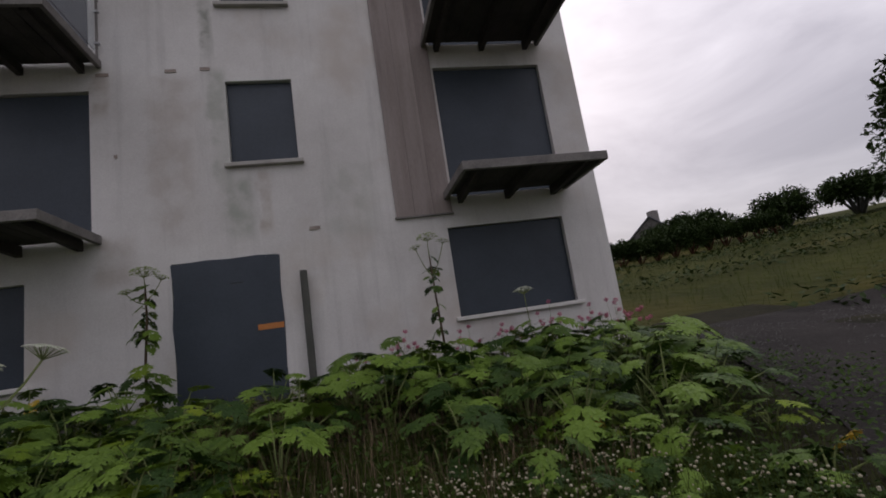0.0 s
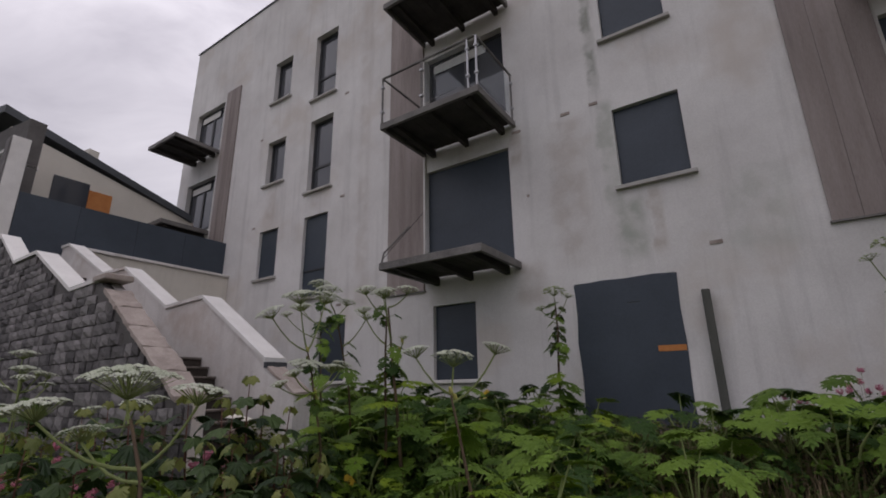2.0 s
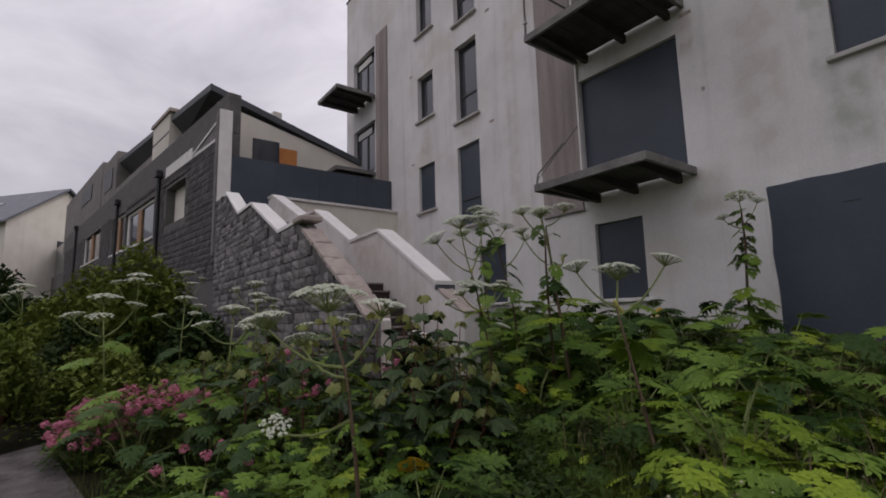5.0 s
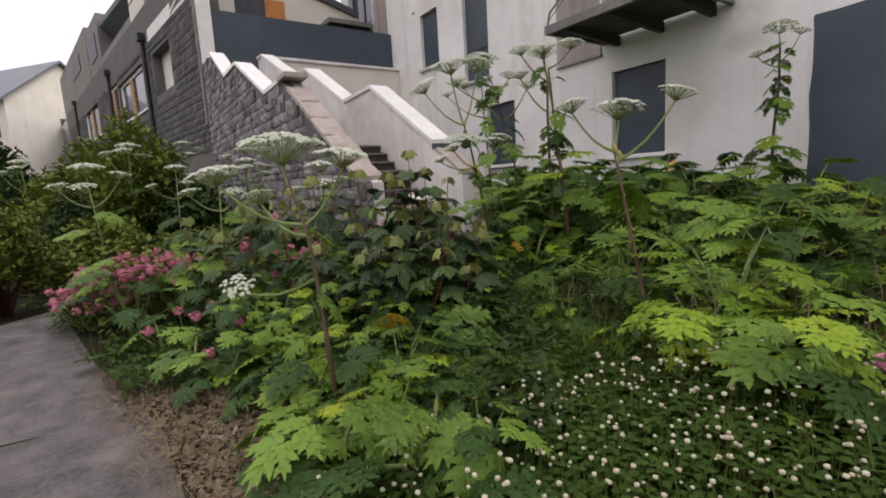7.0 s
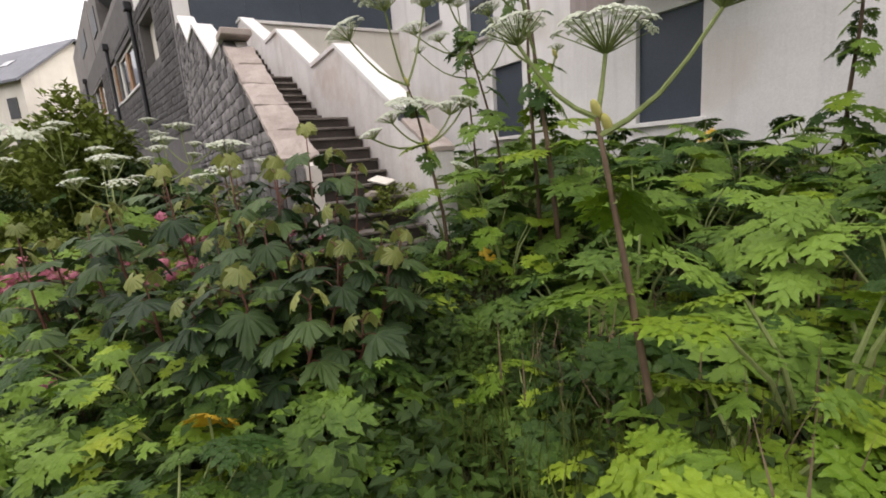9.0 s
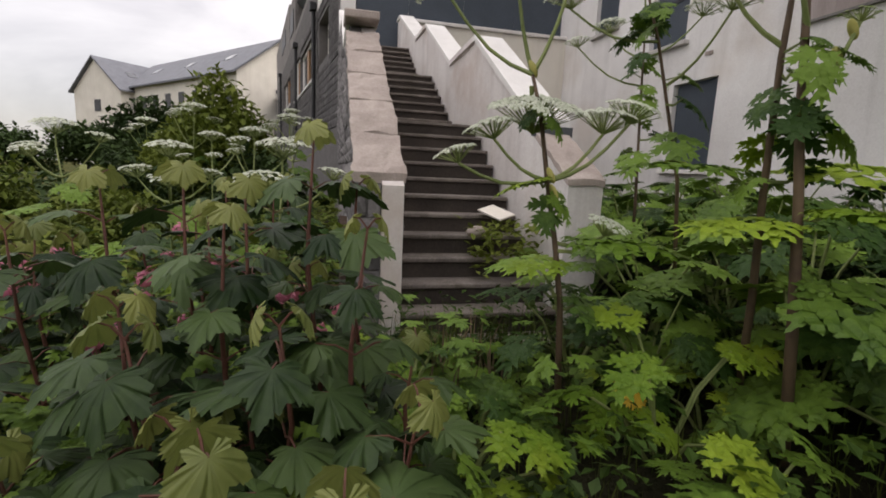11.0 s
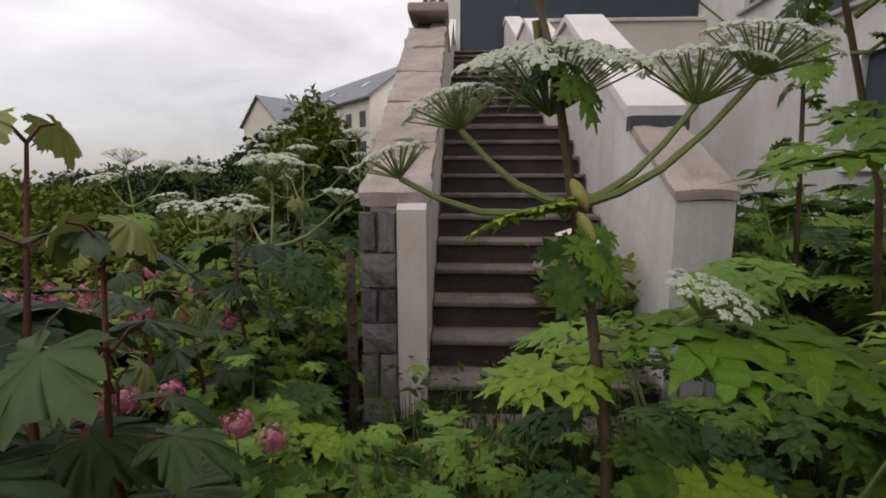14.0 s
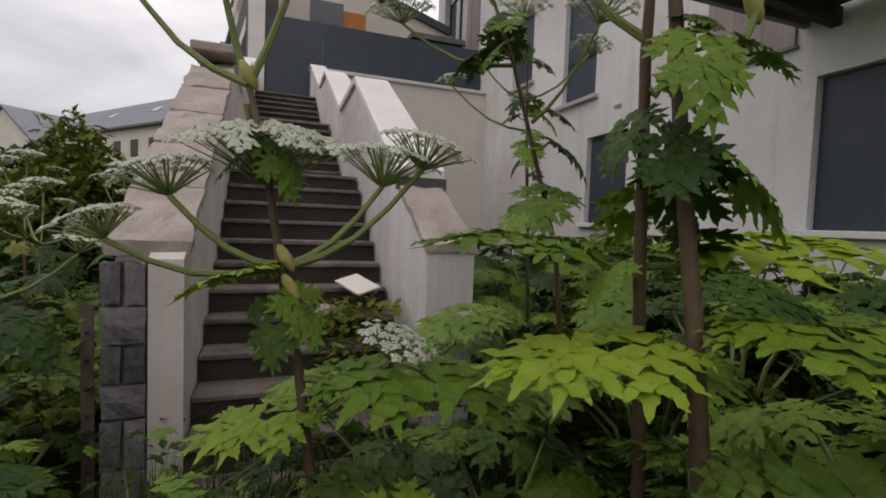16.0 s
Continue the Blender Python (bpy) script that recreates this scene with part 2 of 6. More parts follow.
GRASS = material("meadow_grass", (0.026, 0.044, 0.008), (0.095, 0.118, 0.025), 0.7, 12, 1.0, 0.0, spec=0.1, through_light=0.2)
CLOVER = material("clover_leaf", (0.014, 0.036, 0.006), (0.058, 0.098, 0.016), 0.6, 20, 1.5, 0.0, spec=0.1, through_light=0.15)
BUSH = material("willow_leaf", (0.048, 0.078, 0.010), (0.17, 0.20, 0.035), 0.65, 9, 0.7, 0.0, spec=0.12, through_light=0.2)
DARKBUSH = material("dark_shrub_leaf", (0.012, 0.027, 0.008), (0.050, 0.078, 0.022), 0.65, 9, 0.7, 0.0, spec=0.1, through_light=0.12)
RUST = material("rusty_steel", (0.07, 0.045, 0.036), (0.17, 0.125, 0.105), 0.9, 60, 6, 0.6, spec=0.2, dist=0.004)
GREYRENDER = material("grey_brown_render", (0.14, 0.128, 0.12), (0.25, 0.232, 0.218), 0.9, 40, 1.2, 0.3, streak=0.3, dist=0.005)
GLASS = bpy.data.materials.new("window_glass")
GLASS.use_nodes = True
g = GLASS.node_tree.nodes["Principled BSDF"]
g.inputs["Base Color"].default_value, g.inputs["Roughness"].default_value = (0.05, 0.055, 0.065, 1), 0.06
g.inputs["Specular IOR Level"].default_value = 0.7
CLEAR = bpy.data.materials.new("clear_glass")
CLEAR.use_nodes = True
g = CLEAR.node_tree.nodes["Principled BSDF"]
g.inputs["Base Color"].default_value, g.inputs["Roughness"].default_value = (0.86, 0.9, 0.92, 1), 0.05
g.inputs["Transmission Weight"].default_value, g.inputs["IOR"].default_value = 1.0, 1.1



def wall_stains(mat, marks):
    """Soft-edged stains on the facade; marks: x, z from, z to, half width, strength, colour."""
    t = mat.node_tree
    bsdf = next(n for n in t.nodes if n.type == "BSDF_PRINCIPLED")
    colour = bsdf.inputs["Base Color"].links[0].from_socket
    place = t.nodes.new("ShaderNodeSeparateXYZ")
    geo = t.nodes.new("ShaderNodeNewGeometry")
    t.links.new(geo.outputs["Position"], place.inputs["Vector"])
    blotch = t.nodes.new("ShaderNodeTexNoise")
    blotch.inputs["Scale"].default_value, blotch.inputs["Detail"].default_value = 2.6, 6.0
    t.links.new(geo.outputs["Position"], blotch.inputs["Vector"])

    def calc(op, a, b):
        n = t.nodes.new("ShaderNodeMath")
        n.operation = op
        for i, v in enumerate((a, b)):
            if isinstance(v, (int, float)):
                n.inputs[i].default_value = v
            else:
                t.links.new(v, n.inputs[i])
        return n.outputs[0]

    def fade(value, start, stop):
        n = t.nodes.new("ShaderNodeMapRange")
        n.interpolation_type = "SMOOTHSTEP"
        n.inputs["From Min"].default_value, n.inputs["From Max"].default_value = start, stop
        t.links.new(value, n.inputs["Value"])
        return n.outputs["Result"]

    wander = calc("MULTIPLY", calc("SUBTRACT", blotch.outputs["Fac"], 0.5), 0.3)
    patch = fade(blotch.outputs["Fac"], 0.36, 0.62)
    for x, z0, z1, half, strength, rgb in marks:
        dx = calc("ABSOLUTE", calc("SUBTRACT", calc("ADD", place.outputs["X"], wander), x), 0.0)
        across = calc("SUBTRACT", 1.0, fade(dx, half * 0.3, half))
        along = calc("MULTIPLY", fade(place.outputs["Z"], z0, z0 + 0.35), calc("SUBTRACT", 1.0, fade(place.outputs["Z"], z1 - 0.25, z1)))
        amount = calc("MULTIPLY", calc("MULTIPLY", across, along), calc("MULTIPLY", calc("ADD", calc("MULTIPLY", patch, 0.7), 0.3), strength))
        mix = t.nodes.new("ShaderNodeMix")
        mix.data_type = "RGBA"
        mix.inputs["B"].default_value = (*rgb, 1)
        t.links.new(amount, mix.inputs["Factor"])
        t.links.new(colour, mix.inputs["A"])
        colour = mix.outputs["Result"]
    t.links.new(colour, bsdf.inputs["Base Color"])


ALGAE, DIRT = (0.33, 0.36, 0.30), (0.36, 0.29, 0.23)
wall_stains(RENDER, [(-3.08, 6.5, 14.6, 0.15, 0.9, (0.26, 0.27, 0.23)), (-2.95, 4.2, 6.5, 0.24, 0.6, ALGAE), (-2.72, 3.2, 4.5, 0.34, 0.75, ALGAE), (-4.75, 5.5, 6.45, 0.18, 0.6, DIRT), (-3.7, 3.2, 6.4, 0.5, 0.35, DIRT), (-0.9, 3.0, 4.6, 0.6, 0.35, ALGAE), (-4.6, 2.6, 3.7, 0.4, 0.4, DIRT), (-10.6, 5.95, 6.7, 0.5, 0.35, DIRT), (-12.8, 5.9, 7.4, 0.35, 0.35, DIRT), (-2.3, 3.2, 4.6, 0.14, 0.5, DIRT), (-9.0, 3.0, 13.5, 0.3, 0.25, DIRT), (-3.0, 0.3, 1.0, 6.0, 0.6, (0.24, 0.25, 0.19))])

# ---- mesh helpers ----
RNG = random.Random(7)


def finish(name, bm, mat, smooth=False):
    bmesh.ops.recalc_face_normals(bm, faces=bm.faces)
    me = bpy.data.meshes.new(name)
    bm.to_mesh(me)
    bm.free()
    me.materials.append(mat)
    if smooth:
        me.polygons.foreach_set("use_smooth", [True] * len(me.polygons))
    return me


def part(name, bm, mat, parent, label="", smooth=False):
    """Links a bmesh, or a ready mesh, as one mesh object under a thing or a part."""
    me = finish(name, bm, mat, smooth) if isinstance(bm, bmesh.types.BMesh) else bm
    ob = new(name, me)
    ob.parent = parent
    if label:
        tagged(ob, label)
    return ob


def thing(name, label, category, m=None, group="", kind=""):
    ob = new(name)
    ob.empty_display_size = 0.1
    if m is not None:
        ob.matrix_basis = m
    return tagged(ob, label, category, group, kind)


def solid(name, bm, mat, label, category="", kind="", group="", smooth=False):
    return tagged(new(name, finish(name, bm, mat, smooth)), label, category, group, kind)


def box(bm, x0, x1, y0, y1, z0, z1, m=None, bevel=0.0):
    r = bmesh.ops.create_cube(bm, size=1.0, matrix=(m or Matrix()) @ Matrix.Translation(((x0 + x1) / 2, (y0 + y1) / 2, (z0 + z1) / 2)) @ Matrix.Diagonal((x1 - x0, y1 - y0, z1 - z0, 1)))
    if bevel:
        edges = list({e for v in r["verts"] for e in v.link_edges})
        bmesh.ops.bevel(bm, geom=edges, offset=bevel, segments=1, affect="EDGES")
    return bm


def boxes(*specs, bevel=0.0, m=None):
    bm = bmesh.new()
    for s in specs:
        box(bm, *s, m=m, bevel=bevel)
    return bm


def extrude_profile(bm, outline, y0, y1):
    """A prism from an outline of (x, z) between y0 and y1."""
    a = [bm.verts.new((x, y0, z)) for x, z in outline]
    b = [bm.verts.new((x, y1, z)) for x, z in outline]
    bm.faces.new(a)
    bm.faces.new(b[::-1])
    for i in range(len(a)):
        j = (i + 1) % len(a)
        bm.faces.new((a[i], b[i], b[j], a[j]))
    return bm


def tube(bm, points, radii, sides=6):
    """A tapered tube along points."""
    rings = []
    for i, p in enumerate(points):
        p = Vector(p)
        d = (Vector(points[min(i + 1, len(points) - 1)]) - Vector(points[max(i - 1, 0)])).normalized()
        u = d.orthogonal().normalized()
        if i and rings:
            u = (ref - d * ref.dot(d)).normalized()
        ref = u
        w = d.cross(u)
        rings.append([bm.verts.new(p + (u * math.cos(a) + w * math.sin(a)) * radii[i]) for a in (2 * math.pi * k / sides for k in range(sides))])
    for r0, r1 in zip(rings, rings[1:]):
        for k in range(sides):
            bm.faces.new((r0[k], r0[(k + 1) % sides], r1[(k + 1) % sides], r1[k]))
    bm.faces.new(rings[0][::-1])
    bm.faces.new(rings[-1])
    return bm


def pierced_wall(x0, x1, z0, z1, y0, y1, holes, m=None):
    """A wall of true thickness with openings that go through it; holes: (x0, x1, z0, z1)."""
    xs = sorted({x0, x1, *(h[0] for h in holes), *(h[1] for h in holes)})
    zs = sorted({z0, z1, *(h[2] for h in holes), *(h[3] for h in holes)})
    full = {}
    for i in range(len(xs) - 1):
        for k in range(len(zs) - 1):
            cx, cz = (xs[i] + xs[i + 1]) / 2, (zs[k] + zs[k + 1]) / 2
            full[i, k] = not any(h[0] < cx < h[1] and h[2] < cz < h[3] for h in holes)
    bm = bmesh.new()
    verts = {}

    def v(i, k, y):
        key = (i, k, y)
        if key not in verts:
            p = Vector((xs[i], y, zs[k]))
            verts[key] = bm.verts.new(m @ p if m else p)
        return verts[key]

    for (i, k), on in full.items():
        if not on:
            continue
        bm.faces.new((v(i, k, y0), v(i + 1, k, y0), v(i + 1, k + 1, y0), v(i, k + 1, y0)))
        bm.faces.new((v(i, k, y1), v(i, k + 1, y1), v(i + 1, k + 1, y1), v(i + 1, k, y1)))
        for di, dk, a, b in ((-1, 0, (i, k), (i, k + 1)), (1, 0, (i + 1, k), (i + 1, k + 1)), (0, -1, (i, k), (i + 1, k)), (0, 1, (i, k + 1), (i + 1, k + 1))):
            if not full.get((i + di, k + dk)):
                bm.faces.new((v(*a, y0), v(*b, y0), v(*b, y1), v(*a, y1)))
    return bm


def step(a, b, t):
    t = min(1.0, max(0.0, (t - a) / (b - a)))
    return t * t * (3 - 2 * t)


def ground_z(x, y):
    """The lie of the land: a bank up to the building, gravel to its east, a hill behind."""
    z = 0.02 + 0.22 * step(2.2, 4.5, y) + 0.33 * step(4.0, 9.2, y)
    if y < 1.5:
        z -= 0.5 * step(1.5, -12, y)
    if x < -6:
        z -= 0.35 * step(-6, -14, x) * step(5.5, 3.0, y)
    z += 0.05 * noise.noise((x * 0.7, y * 0.7, 0)) * step(0.5, 2.4, y)
    q = 4.45 + 0.155 * (min(x, -6) + 15) - y - 3.5
    z -= 9.0 * step(4, 70, q)
    if x > 2:
        far = math.hypot(max(0, x - 9), max(0, y - 10))
        z += -0.25 * step(2, 6, x) * step(12, 6, y) + 0.13 * max(0, far - 1.5) * step(4, 9, x) * step(6, 14, y + 0.25 * x)
        z = min(z, 12 + 0.02 * far)
    return z


# ---- ground ----
def sheet(name, xs, ys, mat, label, lift=0.0, category="ground"):
    bm = bmesh.new()
    grid = [[bm.verts.new((x, y, ground_z(x, y) + lift)) for x in xs] for y in ys]
    for r0, r1 in zip(grid, grid[1:]):
        for k in range(len(xs) - 1):
            bm.faces.new((r0[k], r0[k + 1], r1[k + 1], r1[k]))
    return solid(name, bm, mat, label, category, "structure", smooth=True)


def spaced(stops):
    out = []
    for a, b, n in stops:
        out += [a + (b - a) * i / n for i in range(n)]
    return out + [stops[-1][1]]


ground = sheet("ground", spaced([(-900, -60, 8), (-60, -16, 11), (-16, 8, 60), (8, 60, 26), (60, 900, 8)]), spaced([(-900, -40, 8), (-40, -2, 12), (-2, 11, 40), (11, 60, 22), (60, 900, 8)]), SOIL, "overgrown grassy ground sloping up to the building")
ground.data.materials.append(HILL)
for p in ground.data.polygons:
    if p.center.x > 10 or p.center.y > 14 or p.center.x < -45 or p.center.y < -10:
        p.material_index = 1
# ---- the white apartment block ----
FY = 9.7
OPEN = [
    (-3.81, -2.20, 0.67, 3.02), (-6.86, -5.83, 1.46, 2.96), (-10.42, -9.45, 1.50, 2.93), (0.74, 2.97, 1.55, 3.15),
    (-7.02, -4.92, 3.62, 6.08), (0.92, 3.09, 3.72, 6.30), (-2.81, -1.70, 4.64, 6.17), (-11.23, -10.28, 3.62, 5.90), (-13.22, -12.36, 4.40, 5.87),
    (-7.02, -4.92, 6.66, 9.12), (0.92, 3.09, 6.78, 9.32), (-2.81, -1.70, 7.70, 9.20), (-11.23, -10.28, 6.65, 8.93), (-13.22, -12.36, 7.37, 8.86),
    (-7.02, -4.92, 9.72, 12.2), (0.92, 3.09, 9.82, 12.3), (-2.81, -1.70, 10.76, 12.26), (-11.23, -10.28, 9.65, 11.93), (-13.22, -12.36, 10.30, 11.84),
    (-17.95, -16.15, 6.60, 8.58), (-17.95, -16.15, 9.62, 11.55),
]
BX0, BX1, BTOP = -18.6, 3.82, 14.7
wall_south = solid("wall_south", pierced_wall(BX0, BX1, -0.5, BTOP, FY, FY + 0.35, OPEN), RENDER, "stained white rendered facade of an apartment block", "wall", "structure")
solid("wall_east", boxes((BX1 - 0.35, BX1, FY + 0.35, 21.0, -0.5, BTOP)), RENDER, "white rendered end wall of the apartment block", "wall", "structure")
solid("wall_west", boxes((BX0, BX0 + 0.35, FY + 0.35, 21.0, -0.5, BTOP)), RENDER, "white rendered end wall of the apartment block", "wall", "structure")
solid("wall_north", boxes((BX0 + 0.35, BX1 - 0.35, 20.65, 21.0, -0.5, BTOP)), RENDER, "white rendered rear wall of the apartment block", "wall", "structure")
solid("roof_slab", boxes((BX0 + 0.35, BX1 - 0.35, FY + 0.35, 20.65, 13.9, 14.2)), SLATE, "flat grey roof of the apartment block", "roof", "structure")
for z in (3.35, 6.4, 9.45, 12.5):
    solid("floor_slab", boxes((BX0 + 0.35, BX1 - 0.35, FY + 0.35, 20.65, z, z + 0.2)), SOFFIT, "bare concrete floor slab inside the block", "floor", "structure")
solid("trim", boxes((BX0 - 0.04, BX1 + 0.04, FY - 0.04, FY + 0.40, BTOP, BTOP + 0.05)), FASCIA, "thin dark metal capping along the parapet", "trim", "structure")


def boarded(name, x0, x1, z0, z1, label, depth=0.09, seam=True):
    ob = thing(name, label, "window", kind="structure")
    g = 0.012
    mid = x0 + (x1 - x0) * 0.5
    if seam and x1 - x0 > 1.5:
        part("panel", boxes((x0 + g, mid - 0.003, FY + depth, FY + depth + 0.02, z0 + g, z1 - g)), STEEL, ob)
        part("panel", boxes((mid + 0.003, x1 - g, FY + depth + 0.004, FY + depth + 0.024, z0 + g, z1 - g)), STEEL, ob)
    else:
        part("panel", boxes((x0 + g, x1 - g, FY + depth, FY + depth + 0.02, z0 + g, z1 - g)), STEEL, ob)
    part("frame", boxes((x0, x1, FY + depth + 0.03, FY + depth + 0.08, z0, z0 + 0.06), (x0, x1, FY + depth + 0.03, FY + depth + 0.08, z1 - 0.06, z1), (x0, x0 + 0.06, FY + depth + 0.03, FY + depth + 0.08, z0 + 0.06, z1 - 0.06), (x1 - 0.06, x1, FY + depth + 0.03, FY + depth + 0.08, z0 + 0.06, z1 - 0.06)), FRAME, ob)
    return ob


def sill(x0, x1, z, mat, thick=0.07):
    return solid("window_sill", boxes((x0 - 0.09, x1 + 0.09, FY - 0.09, FY + 0.14, z - thick, z), bevel=0.008), mat, "painted concrete window sill with weathered edge", "sill", "structure")


def glazed(name, x0, x1, z0, z1, label, leaves=1, transom=0.0, blind=False):
    ob = thing(name, label, "window", kind="structure")
    y = FY + 0.16
    w = 0.07
    fr = [(x0, x1, y, y + 0.07, z0, z0 + w), (x0, x1, y, y + 0.07, z1 - w, z1), (x0, x0 + w, y, y + 0.07, z0 + w, z1 - w), (x1 - w, x1, y, y + 0.07, z0 + w, z1 - w)]
    for i in range(1, leaves):
        c = x0 + (x1 - x0) * i / leaves
        fr.append((c - 0.05, c + 0.05, y, y + 0.07, z0 + w, z1 - w))
    if transom:
        fr.append((x0 + w, x1 - w, y + 0.005, y + 0.065, transom - 0.035, transom + 0.035))
    part("window_frame", boxes(*fr), FRAME, ob)
    for i in range(leaves):
        a, b = x0 + (x1 - x0) * i / leaves + w, x0 + (x1 - x0) * (i + 1) / leaves - w
        part("pane", boxes((a, b, y + 0.03, y + 0.04, z0 + w, z1 - w)), GLASS, ob)
    if blind:
        part("blind", boxes((x0 + 0.15, x1 - 0.5, y - 0.02, y - 0.005, z1 - 0.35, z1 - 0.12)), SILLW, ob, "pale strip of torn paper")
    return ob


dark_boards = [OPEN[1], OPEN[2], OPEN[3], OPEN[6], OPEN[11], OPEN[16]]
for i, o in enumerate(dark_boards):
    boarded(f"window_{i + 1}", *o, "window boarded with slate-blue painted steel sheet", seam=False)
    sill(o[0], o[1], o[2], SILLW if o[2] < 2 else SILL)
for i, o in enumerate((OPEN[4], OPEN[5], OPEN[10], OPEN[15])):
    boarded(f"window_{i + 11}", *o, "balcony doorway boarded with slate-blue painted steel sheet", seam=False)
glazed("window_21", *OPEN[9], "dark glazed balcony doors above the boarded opening", 2, blind=True)
glazed("window_22", *OPEN[14], "dark glazed balcony doors on an upper floor", 2)
tall = boarded("window_30", *OPEN[7], "tall narrow window boarded with slate-blue steel sheet", seam=False)
part("transom", boxes((OPEN[7][0] + 0.02, OPEN[7][1] - 0.02, FY + 0.07, FY + 0.088, OPEN[7][2] + 0.72, OPEN[7][2] + 0.76)), FRAME, tall)
boarded("window_40", *OPEN[8], "small window boarded with slate-blue steel sheet", seam=False)
sill(OPEN[7][0], OPEN[7][1], OPEN[7][2], SILL)
sill(OPEN[8][0], OPEN[8][1], OPEN[8][2], SILL)
for i, o in enumerate((OPEN[12], OPEN[17])):
    glazed(f"window_{i + 31}", *o, "tall narrow window with dark frame and transom", 1, transom=o[2] + 0.78)
    sill(o[0], o[1], o[2], SILL)
for i, o in enumerate((OPEN[13], OPEN[18])):
    glazed(f"window_{i + 41}", *o, "small dark casement window in the facade", 1)
    sill(o[0], o[1], o[2], SILL)
for i, o in enumerate((OPEN[19], OPEN[20])):
    glazed(f"window_{i + 51}", *o, "dark glazed doors near the facade's far end", 2, blind=True)

# the sheeted ground-floor door
door = thing("door_1", "ground-floor doorway sealed with slate-blue steel sheet", "door", kind="structure")
bm = bmesh.new()
outline = [(-3.83, 0.62), (-2.18, 0.62), (-2.19, 1.2), (-2.165, 1.9), (-2.185, 2.45), (-2.16, 3.0), (-2.5, 3.03), (-2.95, 3.015), (-3.3, 3.03), (-3.82, 3.0), (-3.79, 2.5), (-3.83, 2.0), (-3.79, 1.4)]
extrude_profile(bm, outline, FY - 0.012, FY + 0.012)
part("steel_sheet", bm, STEEL, door)
part("orange_tape", boxes((-2.58, -2.18, FY - 0.018, FY - 0.0135, 1.80, 1.89)), ORANGE, door, "strip of faded orange tape")
part("scratch", boxes((-2.95, -2.75, FY - 0.017, FY - 0.0135, 2.60, 2.615)), IRON, door)
solid("door_step", boxes((-3.9, -2.1, FY - 0.30, FY - 0.014, 0.45, 0.64), bevel=0.01), COPING, "low worn concrete doorstep", "step", "structure")

# rust-stained cladding strips beside the balcony doors
for x0, x1, z0, z1 in ((-8.12, -7.07, 3.32, 14.4), (-0.15, 0.87, 3.42, 14.4), (-15.98, -15.15, 5.85, 11.83)):
    ob = thing("cladding_strip", "tall strip of rust-stained grey brown cladding boards", "cladding", kind="structure")
    n = 3
    for i in range(n):
        a, b = x0 + (x1 - x0) * i / n, x0 + (x1 - x0) * (i + 1) / n
        part("board", boxes((a + 0.002, b - 0.002, FY - 0.045, FY - 0.003, z0, z1)), CLAD, ob)
    part("edge_trim", boxes((x0 - 0.02, x1 + 0.02, FY - 0.055, FY - 0.003, z0 - 0.03, z0 - 0.002)), BALC, ob)
solid("downpipe_trim", boxes((-7.065, -7.025, FY - 0.06, FY - 0.003, 3.62, 9.1)), SILLW, "slim white edge strip beside the balcony doors", "trim", "structure")

# weep vents and small marks
for x, z, w in ((-3.67, 6.40, 0.18), (-3.12, 6.42, 0.16), (-1.55, 3.39, 0.18), (-9.77, 9.34, 0.16), (-9.76, 6.20, 0.16), (-4.72, 6.36, 0.20), (-13.6, 9.1, 0.14), (-13.55, 6.05, 0.14), (-9.7, 3.3, 0.16), (-4.55, 4.9, 0.05)):
    solid("wall_vent", boxes((x - w / 2, x + w / 2, FY - 0.012, FY - 0.002, z - 0.03, z + 0.03)), COPING, "small slotted vent in the white render", "vent", group="facade vents")


